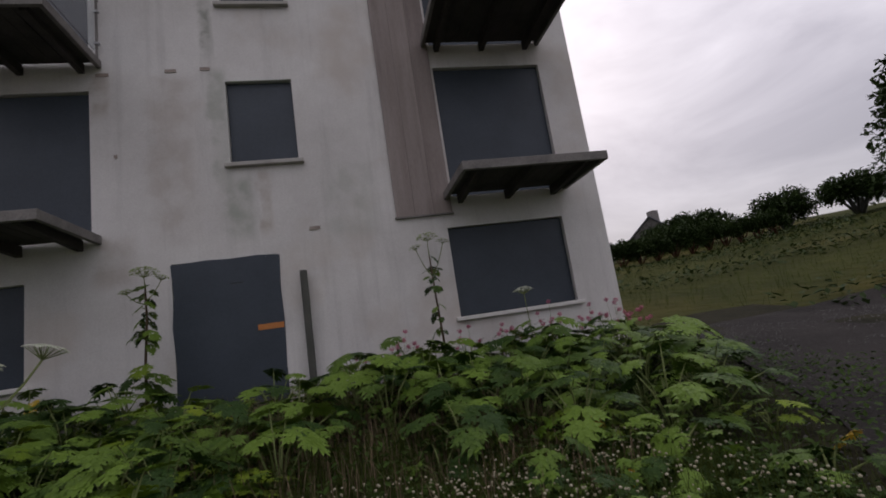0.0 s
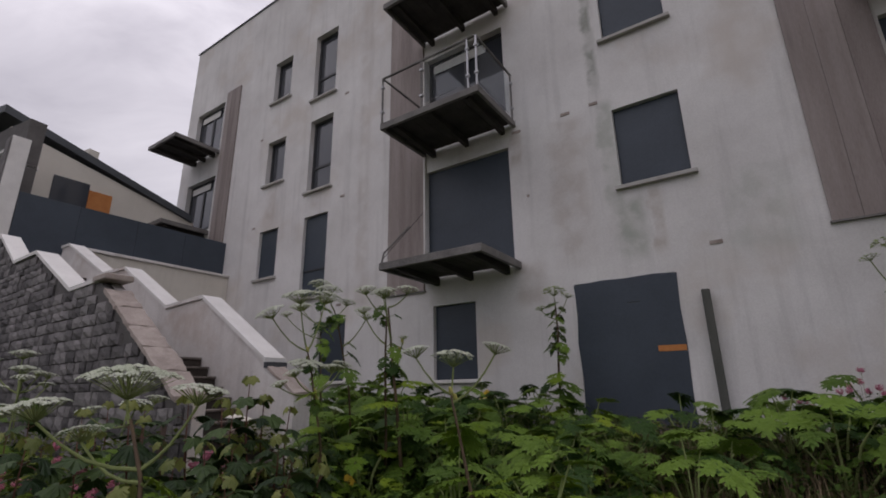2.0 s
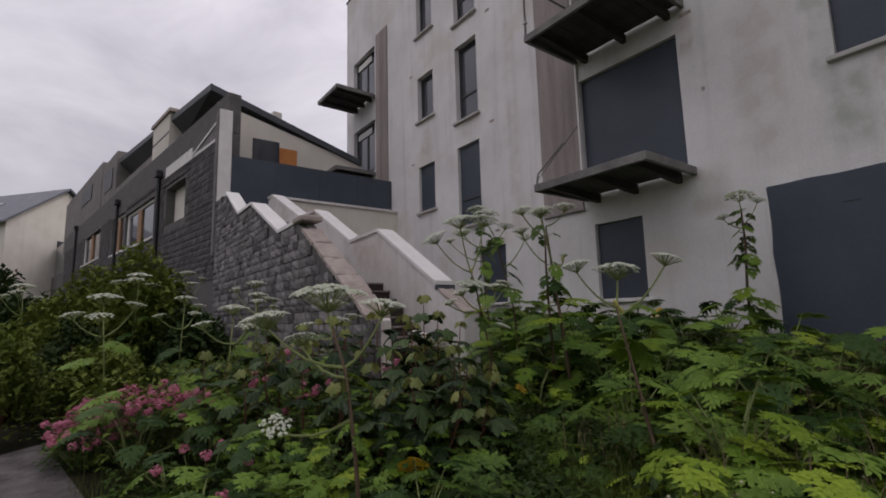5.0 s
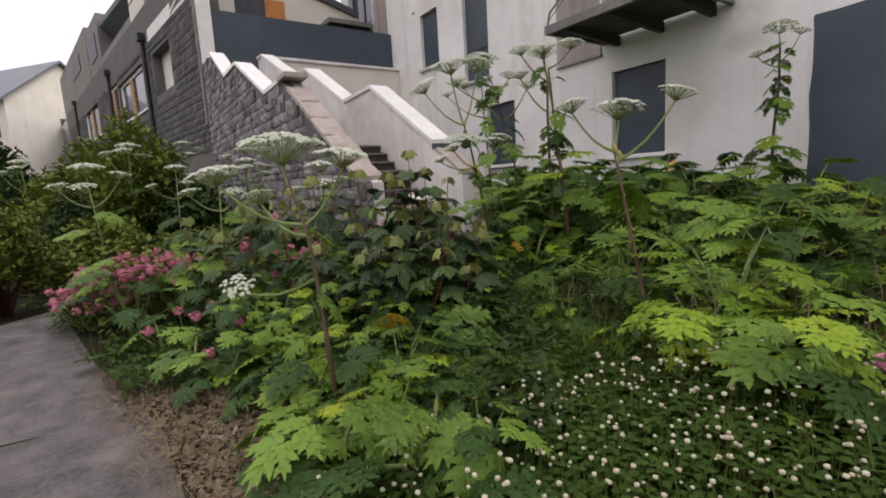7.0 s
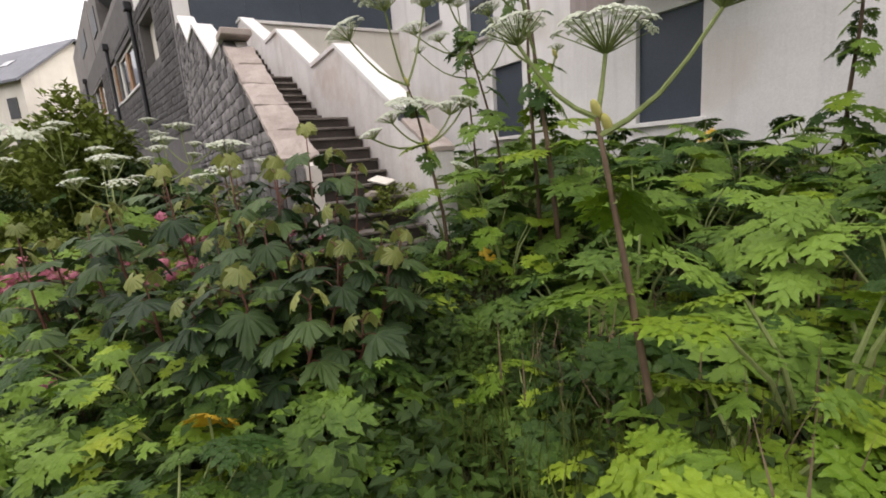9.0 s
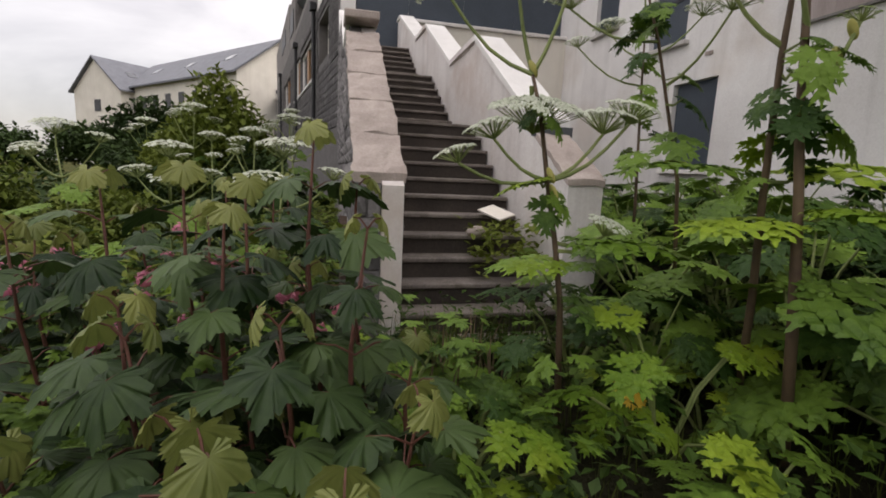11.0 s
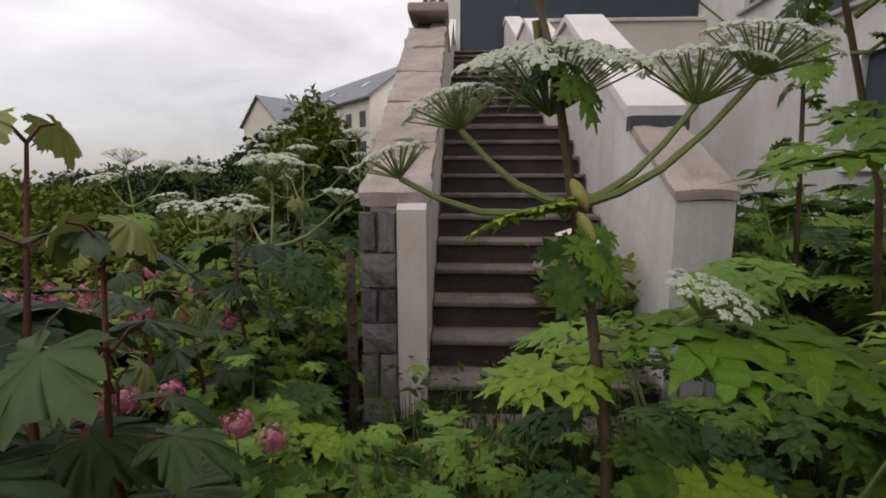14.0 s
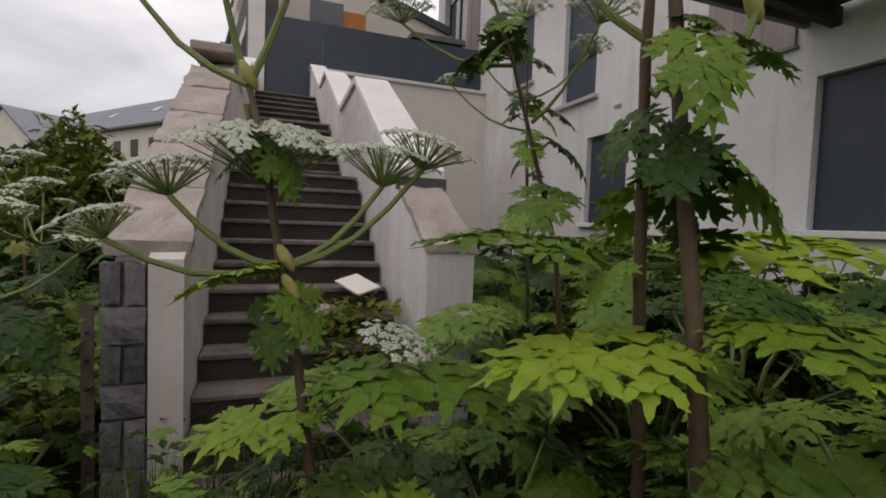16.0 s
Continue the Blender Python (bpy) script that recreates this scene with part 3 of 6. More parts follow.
def balcony(x0, x1, z, depth=1.56, rail=False, label="bare cantilevered steel balcony with dark timber underside"):
    ob = thing("balcony", label, "balcony")
    y0 = FY - depth
    t = 0.14
    part("front_beam", boxes((x0, x1, y0, y0 + 0.07, z - t, z), bevel=0.006), BALC, ob)
    part("side_beam", boxes((x0, x0 + 0.07, y0 + 0.071, FY - 0.002, z - t, z), bevel=0.006), BALC, ob)
    part("side_beam", boxes((x1 - 0.07, x1, y0 + 0.071, FY - 0.002, z - t, z), bevel=0.006), BALC, ob)
    n = 11
    for i in range(n):
        a = x0 + 0.072 + (x1 - x0 - 0.144) * i / n
        b = x0 + 0.072 + (x1 - x0 - 0.144) * (i + 1) / n
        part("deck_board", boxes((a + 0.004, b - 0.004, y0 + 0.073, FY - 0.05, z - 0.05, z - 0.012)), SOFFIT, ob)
    for c in (x0 + 0.30, (x0 + x1) / 2, x1 - 0.30):
        bm = bmesh.new()
        m = Matrix.Translation((c, 0, 0)) @ Matrix.Rotation(radians(90), 4, "Z")
        extrude_profile(bm, [(y0 + 0.12, z - 0.052), (FY - 0.002, z - 0.052), (FY - 0.002, z - 0.22), (FY - 0.25, z - 0.21), (y0 + 0.12, z - 0.135)], -0.045, 0.045)
        for v in bm.verts:
            x, y, zz = v.co
            v.co = (c + y, x, zz)
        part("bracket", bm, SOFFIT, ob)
    if rail:
        h = 1.1
        for px, py in ((x0 + 0.03, y0 + 0.03), ((x0 + x1) / 2 - 0.12, y0 + 0.03), (x1 - 0.22, y0 + 0.03), (x1 - 0.03, y0 + 0.03), (x1 - 0.03, FY - 0.08), (x0 + 0.03, FY - 0.08)):
            p = part("post", tube(bmesh.new(), [(px, py, z), (px, py, z + h)], [0.022, 0.022], 8), CHROME if px > -5.5 and py < 8.5 else BALC, ob)
            for k in (0.25, 0.85):
                part("clamp", boxes((px - 0.04, px + 0.04, py - 0.035, py + 0.035, z + k, z + k + 0.05), bevel=0.008), CHROME, p)
        part("top_rail", tube(bmesh.new(), [(x0 + 0.03, y0 + 0.03, z + h), (x1 - 0.03, y0 + 0.03, z + h)], [0.025] * 2, 8), BALC, ob)
        part("top_rail", tube(bmesh.new(), [(x1 - 0.03, y0 + 0.03, z + h), (x1 - 0.03, FY - 0.05, z + h)], [0.025] * 2, 8), BALC, ob)
        part("top_rail", tube(bmesh.new(), [(x0 + 0.03, y0 + 0.05, z + h), (x0 + 0.03, FY - 0.05, z + h)], [0.022] * 2, 8), BALC, ob)
        part("glass_panel", boxes((x1 - 0.036, x1 - 0.026, y0 + 0.12, FY - 0.16, z + 0.1, z + h - 0.1)), CLEAR, ob, "clear glass balustrade panel")
        part("glass_panel", boxes(((x0 + x1) / 2 - 0.05, x1 - 0.28, y0 + 0.026, y0 + 0.036, z + 0.1, z + h - 0.1)), CLEAR, ob, "clear glass balustrade panel")
    return ob


b1 = balcony(-7.02, -4.78, 3.60)
part("broken_rail", tube(bmesh.new(), [(-6.98, 8.18, 3.60), (-6.95, 8.2, 3.80), (-6.45, 8.35, 4.28)], [0.018] * 3, 6), BALC, b1, "bent remnant of a steel handrail")
part("loose_cable", tube(bmesh.new(), [(-6.98, 8.17, 3.64), (-6.98, 8.5, 4.0), (-7.0, 9.2, 4.7), (-7.05, 9.62, 5.1)], [0.006] * 4, 5), IRON, b1)
balcony(-7.08, -4.72, 6.62, rail=True, label="steel balcony with partly missing glass balustrade")
balcony(-7.08, -4.72, 9.70)
balcony(0.75, 3.17, 3.80)
balcony(0.75, 3.17, 6.85)
balcony(0.75, 3.17, 9.90)
balcony(-17.9, -16.1, 9.55)
balcony(-17.9, -16.1, 6.52)
post = thing("timber_post", "weathered grey green timber post leaning on the facade", "post", pose(-1.80, FY - 0.10, 0.55))
part("shaft", boxes((-0.055, 0.055, -0.05, 0.05, 0, 2.12), bevel=0.01), WOODPOST, post)

# ---- the terrace, its boarded fence and low wall ----
solid("terrace_wall", boxes((-14.95, -14.62, 5.76, FY - 0.003, -0.6, 4.66)), CREAM, "cream rendered retaining wall below the terrace", "wall", "structure")
solid("terrace_coping", boxes((-14.99, -14.56, 5.76, FY - 0.003, 4.662, 4.74), bevel=0.01), PARAPET, "pale coping along the terrace wall", "trim", "structure")
solid("terrace_floor", boxes((-40, -14.96, 4.8, 9.6, 3.3, 3.68)), SLAB, "concrete terrace floor behind the fence", "floor", "structure")
fence = thing("hoarding_fence", "slate-blue painted plywood hoarding along the terrace", "fence")
ys = [4.52, 5.74, 7.1, 8.4, FY - 0.004]
for a, b in zip(ys, ys[1:]):
    part("panel", boxes((-14.975, -14.95 if a < 5.7 else -14.955, a + 0.003, b - 0.003, 3.69 if a < 5.7 else 4.743, 5.85)), STEEL, fence)
part("fence_rail", boxes((-15.06, -14.98, 4.7, FY - 0.005, 5.0, 5.1), (-15.06, -14.98, 4.7, FY - 0.005, 5.55, 5.65)), WOODPOST, fence)

# ---- the outside stair ----
SY0, SY1 = 4.405, 5.44
stair = thing("stairs", "straight outdoor concrete stair with dark brown risers", "stairs", kind="structure")
x, z = -6.06 + 0.208 * 3, 0.558 - 0.1357 * 3
flights = [(13, 0.208, 0.1357), (7, 0.225, 0.129), (7, 0.225, 0.135)]
landings = [1.05, 1.05, 1.2]
for (n, d, r), deep in zip(flights, landings):
    for i in range(n):
        w = d if i < n - 1 else deep
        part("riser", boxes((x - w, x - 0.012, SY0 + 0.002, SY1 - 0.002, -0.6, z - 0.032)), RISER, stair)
        part("tread", boxes((x - w - 0.0, x + 0.012, SY0 + 0.001, SY1 - 0.001, z - 0.03, z), bevel=0.006), STEP, stair)
        x -= w
        z += r


def roughened(bm, amount, cuts=5, seed=0):
    """Breaks a slab's clean faces and edges."""
    bmesh.ops.subdivide_edges(bm, edges=bm.edges[:], cuts=cuts, use_grid_fill=True)
    for v in bm.verts:
        p = v.co * 9 + Vector((seed * 3.1, 0, 0))
        v.co += Vector((noise.noise(p), noise.noise(p + Vector((7, 0, 0))), noise.noise(p + Vector((0, 7, 0))))) * amount
    return bm


def coped(outline, y0, y1, over, thick):
    """A sloping coping that follows the top line of a parapet."""
    bm = bmesh.new()
    low = [(x, z) for x, z in outline]
    up = [(x, z + thick) for x, z in outline]
    extrude_profile(bm, low + up[::-1], y0 - over, y1 + over)
    return bm


NP = [(-14.6, 4.62), (-14.15, 4.60), (-11.92, 3.58), (-10.98, 3.55), (-9.18, 2.62), (-8.12, 2.66), (-6.45, 1.66)]
north_parapet = thing("stair_parapet", "stepped white rendered parapet beside the stair", "parapet", kind="structure")
bm = bmesh.new()
extrude_profile(bm, [(-14.6, -0.5)] + NP + [(-6.45, 1.58), (-5.87, 1.24), (-5.87, -0.5)], 5.452, 5.70)
part("wall_body", bm, PARAPET, north_parapet)
for a, b in zip(NP, NP[1:]):
    part("coping", coped([a, b], 5.44, 5.712, 0.02, 0.055), SILLW if RNG.random() < 0.5 else PARAPET, north_parapet)
# Dark slate strip also stands in for the shadow under the coping's end.
part("end_cap_shadow_board", boxes((-6.47, -6.40, 5.43, 5.73, 1.585, 1.658)), FASCIA, north_parapet, "dark slate standing in for shadow under the coping's end")
part("low_coping", roughened(coped([(-6.44, 1.585), (-5.86, 1.245)], 5.452, 5.70, 0.012, 0.04), 0.014, 7), COPING, north_parapet, "cracked bare concrete slab")

# ---- south stair wall: rubble stone outside, white inside ----
SP = [(-14.9, 4.40), (-13.54, 4.36), (-12.2, 3.58), (-11.1, 3.58), (-9.24, 2.70), (-8.3, 2.72)]
south = thing("stair_stone_wall", "grey rubble stone wall beside the stair with white top", "wall", kind="structure")
bm = bmesh.new()
extrude_profile(bm, [(-14.9, -0.9)] + SP + [(-5.89, 1.20), (-5.89, -0.9)], 4.27, 4.40)
part("white_inner_face", bm, PARAPET, south)
bm = bmesh.new()
extrude_profile(bm, [(-14.9, -0.9)] + [(x, z - 0.01) for x, z in SP] + [(-5.91, 1.19), (-5.91, -0.9)], 4.15, 4.268)
part("core", bm, MORTAR, south)
for a, b in zip(SP[1:], SP[2:]):
    part("white_coping", coped([a, b], 4.12, 4.41, 0.012, 0.06), SILLW, south)
part("cap_stone", boxes((-8.42, -8.02, 4.09, 4.43, 2.72, 2.80), bevel=0.012), COPING, south, "dark weathered cap stone")
n = 5
for i in range(n):
    f0, f1 = i / n, (i + 1) / n - 0.01
    a = (-8.02 + 2.11 * f0, 2.54 - 1.34 * f0)
    b = (-8.02 + 2.11 * f1, 2.54 - 1.34 * f1)
    part("coping_slab", roughened(coped([a, b], 4.115, 4.405, 0.01, 0.055), 0.022, 6, i), COPING, south, "cracked pinkish concrete coping slab")

rusty = thing("rusty_angle_post", "rusty perforated steel angle standing beside the stone pillar", "post", Matrix.Translation((-5.94, 4.05, -0.15)))
bm = boxes((0, 0.006, -0.022, 0.022, 0, 1.16), (-0.03, 0, -0.022, -0.016, 0, 1.16))
part("angle_bar", roughened(bm, 0.004, 3), RUST, rusty)
for k in range(9):
    part("bolt_head", boxes((0.007, 0.012, -0.007, 0.007, 0.12 + k * 0.115, 0.134 + k * 0.115)), IRON, rusty)

# ---- the stone-fronted terrace houses ----
HM = Matrix.Translation((-15.0, 4.45, 0)) @ Matrix.Rotation(radians(180 + 8.8), 4, "Z")
# in this frame +x runs along the front, -y is towards the back; the front stands at y = 0
house = thing("terraced_house", "grey stone-fronted terraced house with dark overhanging roof", "house")


def hbox(name, mat, *specs, label="", bevel=0.0):
    return part(name, boxes(*specs, m=HM, bevel=bevel), mat, house, label)


hholes = [(3.80, 6.0, 4.70, 6.10), (7.65, 12.5, 4.55, 6.20), (12.75, 15.5, 4.6, 6.45), (18.6, 24.2, 4.85, 6.7), (33.0, 52.0, 5.2, 7.8)]
part("front_wall", pierced_wall(0.15, 60.0, -9.0, 6.55, -0.35, 0.0, hholes, HM), MORTAR, house, "grey rubble stone front")
hbox("white_recess", CREAM, (3.80, 6.0, -0.34, -0.30, 4.70, 6.10))
part("parapet_coping", boxes((0.15, 6.15, -0.38, 0.04, 6.552, 6.64), (3.2, 6.15, -0.36, 0.03, 6.64, 6.95), m=HM), SILLW, house)
for a, b, c, d in hholes[1:4]:
    hbox("window_frame", SILLW, (a, b, -0.2, -0.1, c, c + 0.12), (a, b, -0.2, -0.1, d - 0.12, d), (a, a + 0.25, -0.2, -0.1, c + 0.12, d - 0.12), (b - 0.25, b, -0.2, -0.1, c + 0.12, d - 0.12))
    hbox("window_mullion", WOODF, ((a + b) / 2 - 0.1, (a + b) / 2 + 0.5, -0.19, -0.09, c + 0.12, d - 0.12), label="bare timber mullion")
    hbox("pane", GLASS, (a + 0.25, b - 0.25, -0.17, -0.15, c + 0.12, d - 0.12))
    hbox("window_sill", SILLW, (a - 0.1, b + 0.1, -0.1, 0.06, c - 0.08, c - 0.002))
hbox("window_pane_far", GLASS, (33.0, 52.0, -0.2, -0.15, 5.2, 7.8))
# upper storey set back, stepped blocks
hbox("upper_wall", CREAM, (2.2, 40.0, -2.6, -2.3, 6.3, 8.6))
hbox("upper_window", GLASS, (2.8, 4.6, -2.29, -2.26, 6.9, 8.2), (5.0, 6.4, -2.29, -2.26, 6.9, 8.2))
white_block = hbox("block", CREAM, (6.2, 8.5, -2.25, -0.02, 7.02, 9.2), label="boxy pale rendered upper block")
part("block_groove", boxes((6.19, 8.51, -0.018, -0.008, 7.7, 7.76), (6.19, 8.51, -0.018, -0.008, 8.4, 8.46), m=HM), FASCIA, white_block)
part("block_cap", boxes((6.0, 8.6, -2.27, 0.05, 9.202, 9.34), m=HM), COPING, white_block)
hbox("link_wall", GREYRENDER, (8.6, 15.4, -0.33, -0.02, 6.556, 8.1), label="low grey parapet wall")
grey_block = hbox("block", GREYRENDER, (15.5, 19.3, -1.6, -0.02, 6.556, 10.2), label="boxy grey upper block")
part("block_window", boxes((16.4, 18.4, -0.018, 0.02, 8.4, 9.5), m=HM), FRAME, grey_block)
far_block = hbox("block", GREYRENDER, (19.5, 34.0, -1.6, -0.02, 6.556, 10.6), label="boxy grey upper block")
part("block_window", boxes((22.5, 26.2, -0.018, 0.02, 9.0, 9.9), m=HM), FRAME, far_block)
for s, z0, z1 in ((6.75, 3.0, 6.7), (14.0, 3.0, 6.95), (26.9, 3.2, 7.6)):
    p = part("rainwater_pipe", tube(bmesh.new(), [HM @ Vector((s, 0.10, z0)), HM @ Vector((s, 0.10, z1))], [0.07] * 2, 8), IRON, house, "black cast-iron rainwater pipe")
    part("hopper", boxes((s - 0.16, s + 0.16, 0.01, 0.24, z1, z1 + 0.28), m=HM, bevel=0.03), IRON, p)
# east gable and roof
bm = bmesh.new()
for v in extrude_profile(bm, [(4.45, 3.4), (4.45, 8.25), (9.6, 6.95), (9.6, 3.4)], 0.0, 0.3).verts:
    a, y, z = v.co
    v.co = (-17.0 - y, a, z)
part("gable_wall", bm, CREAM, house, "cream rendered gable wall")
part("gable_window", boxes((-16.998, -16.97, 5.56, 6.44, 6.5, 7.25)), GLASS, house)
part("orange_board", boxes((-16.998, -16.96, 6.445, 7.05, 6.5, 7.07)), ORANGE, house, "orange board over part of the window")
part("corner_pier", boxes((-15.25, -14.93, 4.16, 4.50, 3.0, 7.15)), SILLW, house, "white rendered corner pier")
part("corner_pier_stone", boxes((-15.25, -14.95, 4.12, 4.158, 3.0, 7.1)), STONE, house)
bm = bmesh.new()
for v in extrude_profile(bm, [(0.2, 6.555), (3.1, 6.555), (2.6, 6.70), (0.7, 7.12), (0.2, 7.15)], -0.34, 0.03).verts:
    v.co = HM @ v.co
part("raised_wall", bm, STONE, house, "stone wall rising to the corner pier")
bm = coped([(3.1, 6.60), (2.6, 6.705), (0.7, 7.125), (0.2, 7.155)], -0.36, 0.05, 0.01, 0.08)
for v in bm.verts:
    v.co = HM @ v.co
part("raised_coping", bm, SILLW, house, "white sloping coping")
bm = bmesh.new()
e0, e1 = Vector((-16.9, 4.22, 8.55)), Vector((-16.9, 9.5, 6.93))
along = Vector((-0.988, -0.153, 0)) * 46
lift = Vector((0, 0, 0.22))
corners = [e0, e1, e1 + along, e0 + along * 0.62 + Vector((0, 0.12, 2.1))]
lo = [bm.verts.new(c) for c in corners]
hi = [bm.verts.new(c + lift) for c in corners]
bm.faces.new(lo)
bm.faces.new(hi[::-1])
for i in range(4):
    j = (i + 1) % 4
    bm.faces.new((lo[i], hi[i], hi[j], lo[j]))
part("roof", bm, FASCIA, house, "dark grey overhanging mono-pitch roof")

# ---- far houses ----


def far_house(p0, p1, half, eave, ridge, label, wins=6):
    ob = thing("far_house", label, "house")
    a, b = Vector((*p0, 0)), Vector((*p1, 0))
    length = (b - a).length
    m = Matrix.Translation(a) @ Matrix.Rotation(math.atan2((b - a).y, (b - a).x), 4, "Z")
    bm = bmesh.new()
    box(bm, 0, length, -half, half, -14, eave, m=m)
    part("wall", bm, CREAM, ob)
    for x0 in (0.0, length - 0.3):
        bm = bmesh.new()
        for v in extrude_profile(bm, [(-half, eave), (half, eave), (0, ridge - 0.1)], x0, x0 + 0.3).verts:
            u, x, z = v.co
            v.co = m @ Vector((x, u, z))
        part("gable", bm, CREAM, ob)
    for sgn in (-1, 1):
        bm = bmesh.new()
        for v in extrude_profile(bm, [(sgn * (half + 0.5), eave - 0.35), (0, ridge), (0, ridge + 0.2), (sgn * (half + 0.5), eave - 0.15)], -0.4, length + 0.4).verts:
            u, x, z = v.co
            v.co = m @ Vector((x, u, z))
        roof = part("roof", bm, SLATE, ob)
        for i in range(3):
            c = length * (0.18 + 0.3 * i)
            zc = ridge - (ridge - eave) * 0.5
            q = m @ Matrix.Translation((c, sgn * half * 0.5, zc + 0.22)) @ Matrix.Rotation(-sgn * math.atan2(ridge - eave, half), 4, "X")
            part("rooflight", boxes((-0.6, 0.6, -0.5, 0.5, -0.05, 0.05), m=q), GLASS, roof)
        for i in range(wins):
            c = length * (i + 0.5) / wins
            for z in (eave - 2.2, eave - 5.2):
                w = part("window", boxes((c - 0.6, c + 0.6, sgn * half - 0.06, sgn * half + 0.06, z - 0.8, z + 0.8), m=m), FRAME, ob)
    w = part("window", boxes((-0.06, 0.06, -0.7, 0.5, eave - 2.6, eave - 1.2), m=m), FRAME, ob)
    return ob


far_house((-54.8, -1.1), (-76.0, -19.0), 4.6, 9.7, 13.2, "cream house with grey slate roof and rooflights", 9)
far_house((-71.0, -24.0), (-84.0, -14.0), 4.6, 9.2, 12.9, "cream cross-gabled house with grey slate roof", 4)
stone_house = far_house((52, 74), (60, 84), 4, 12.0, 15.6, "distant stone house with steep roof and chimneys", 2)
part("chimney", boxes((54.3, 55.7, 76.2, 77.6, 13, 17.2)), STONE, stone_house)
part("chimney", boxes((59.0, 60.2, 83, 84.2, 13, 17.0)), STONE, stone_house)
for o in stone_house.children:
    if o.name.startswith(("wall", "gable")):
        o.data.materials[0] = STONE

# ---- concrete path slab ----
bm = bmesh.new()
pts = [(-3.05, 2.10), (-3.95, 2.05), (-4.6, 1.90), (-5.4, 1.72), (-7.8, 1.33), (-7.3, 0.85), (-6.7, 0.60), (-6.3, 0.2), (-6.2, -3.0), (-5.0, -3.0), (4.0, -3.0), (4.0, 1.2), (0.5, 1.75), (-1.5, 2.12)]
lo = [bm.verts.new((x, y, -0.25)) for x, y in pts]
hi = [bm.verts.new((x, y, 0.03)) for x, y in pts]
bm.faces.new(hi)
for i in range(len(pts)):
    j = (i + 1) % len(pts)
    bm.faces.new((lo[i], lo[j], hi[j], hi[i]))
solid("pavement", bm, SLAB, "weathered grey concrete path with a dark crack", "pavement", "structure")
bm = bmesh.new()
tube(bm, [(-4.22, 1.64, 0.024), (-4.235, 1.45, 0.026), (-4.25, 1.2, 0.026), (-4.28, 0.95, 0.026), (-4.27, 0.6, 0.026), (-4.33, 0.1, 0.026), (-4.3, -0.8, 0.026)], [0.004, 0.010, 0.013, 0.009, 0.014, 0.012, 0.012], 5)
solid("crack", bm, SOIL, "dark moss-filled crack in the concrete path", "crack", "structure")

# ---- plants: leaf shapes ----


def lobed_leaf(name, lobes, mat, sinus=0.4, droop=0.22, fold=0.10, teeth=2, seed=0, wave=0.04):
    """A broad palmate leaf, 1 long from its stalk at the origin along +y. lobes: (angle, length, half width) in degrees."""
    r = random.Random(seed)
    rim = []
    for a, length, hw in lobes:
        length *= r.uniform(0.9, 1.08)
        rim.append((a - hw, sinus * length * r.uniform(0.9, 1.15), 0.0))
        side = []
        for k in range(teeth):
            f = (k + 1) / (teeth + 1)
            side.append((hw * (1 - f) * 0.80 + 1.5, length * (sinus + (1 - sinus) * (f * 0.9 + 0.10)), 0.5))
            side.append((hw * (1 - f) * 0.58, length * (sinus + (1 - sinus) * (f * 0.9 + 0.02)), 0.75))
        for d, rad, ridge in side:
            rim.append((a - d, rad * r.uniform(0.95, 1.05), ridge))
        rim.append((a, length, 1.0))
        for d, rad, ridge in side[::-1]:
            rim.append((a + d, rad * r.uniform(0.95, 1.05), ridge))
    rim.append((lobes[-1][0] + lobes[-1][2], sinus * 0.5, 0.0))
    bm = bmesh.new()

    def place(ang, rad, ridge, lift=0.0):
        t = radians(ang)
        z = -droop * rad * rad + fold * (ridge - 0.5) * min(1, rad * 2) + wave * math.sin(ang * 0.31 + seed) * rad + lift
        return bm.verts.new((math.sin(t) * rad, math.cos(t) * rad, z))

    hub = bm.verts.new((0, 0, 0))
    outer = [place(*p) for p in rim]
    inner = [place(a, rad * 0.52, ridge * 0.8 + 0.1) for a, rad, ridge in rim]
    for i in range(len(rim) - 1):
        bm.faces.new((inner[i], outer[i], outer[i + 1], inner[i + 1]))
        bm.faces.new((hub, inner[i], inner[i + 1]))
    return finish(name, bm, mat, True)


EDGE = [(0.0, 0.55), (0.10, 0.80), (0.24, 1.0), (0.27, 0.84), (0.42, 0.96), (0.45, 0.76), (0.60, 0.80), (0.63, 0.56), (0.78, 0.50), (0.81, 0.30), (0.91, 0.20), (1.0, 0.0)]
EDGE_COARSE = [(0.0, 0.6), (0.25, 1.0), (0.34, 0.78), (0.62, 0.70), (0.70, 0.42), (1.0, 0.0)]


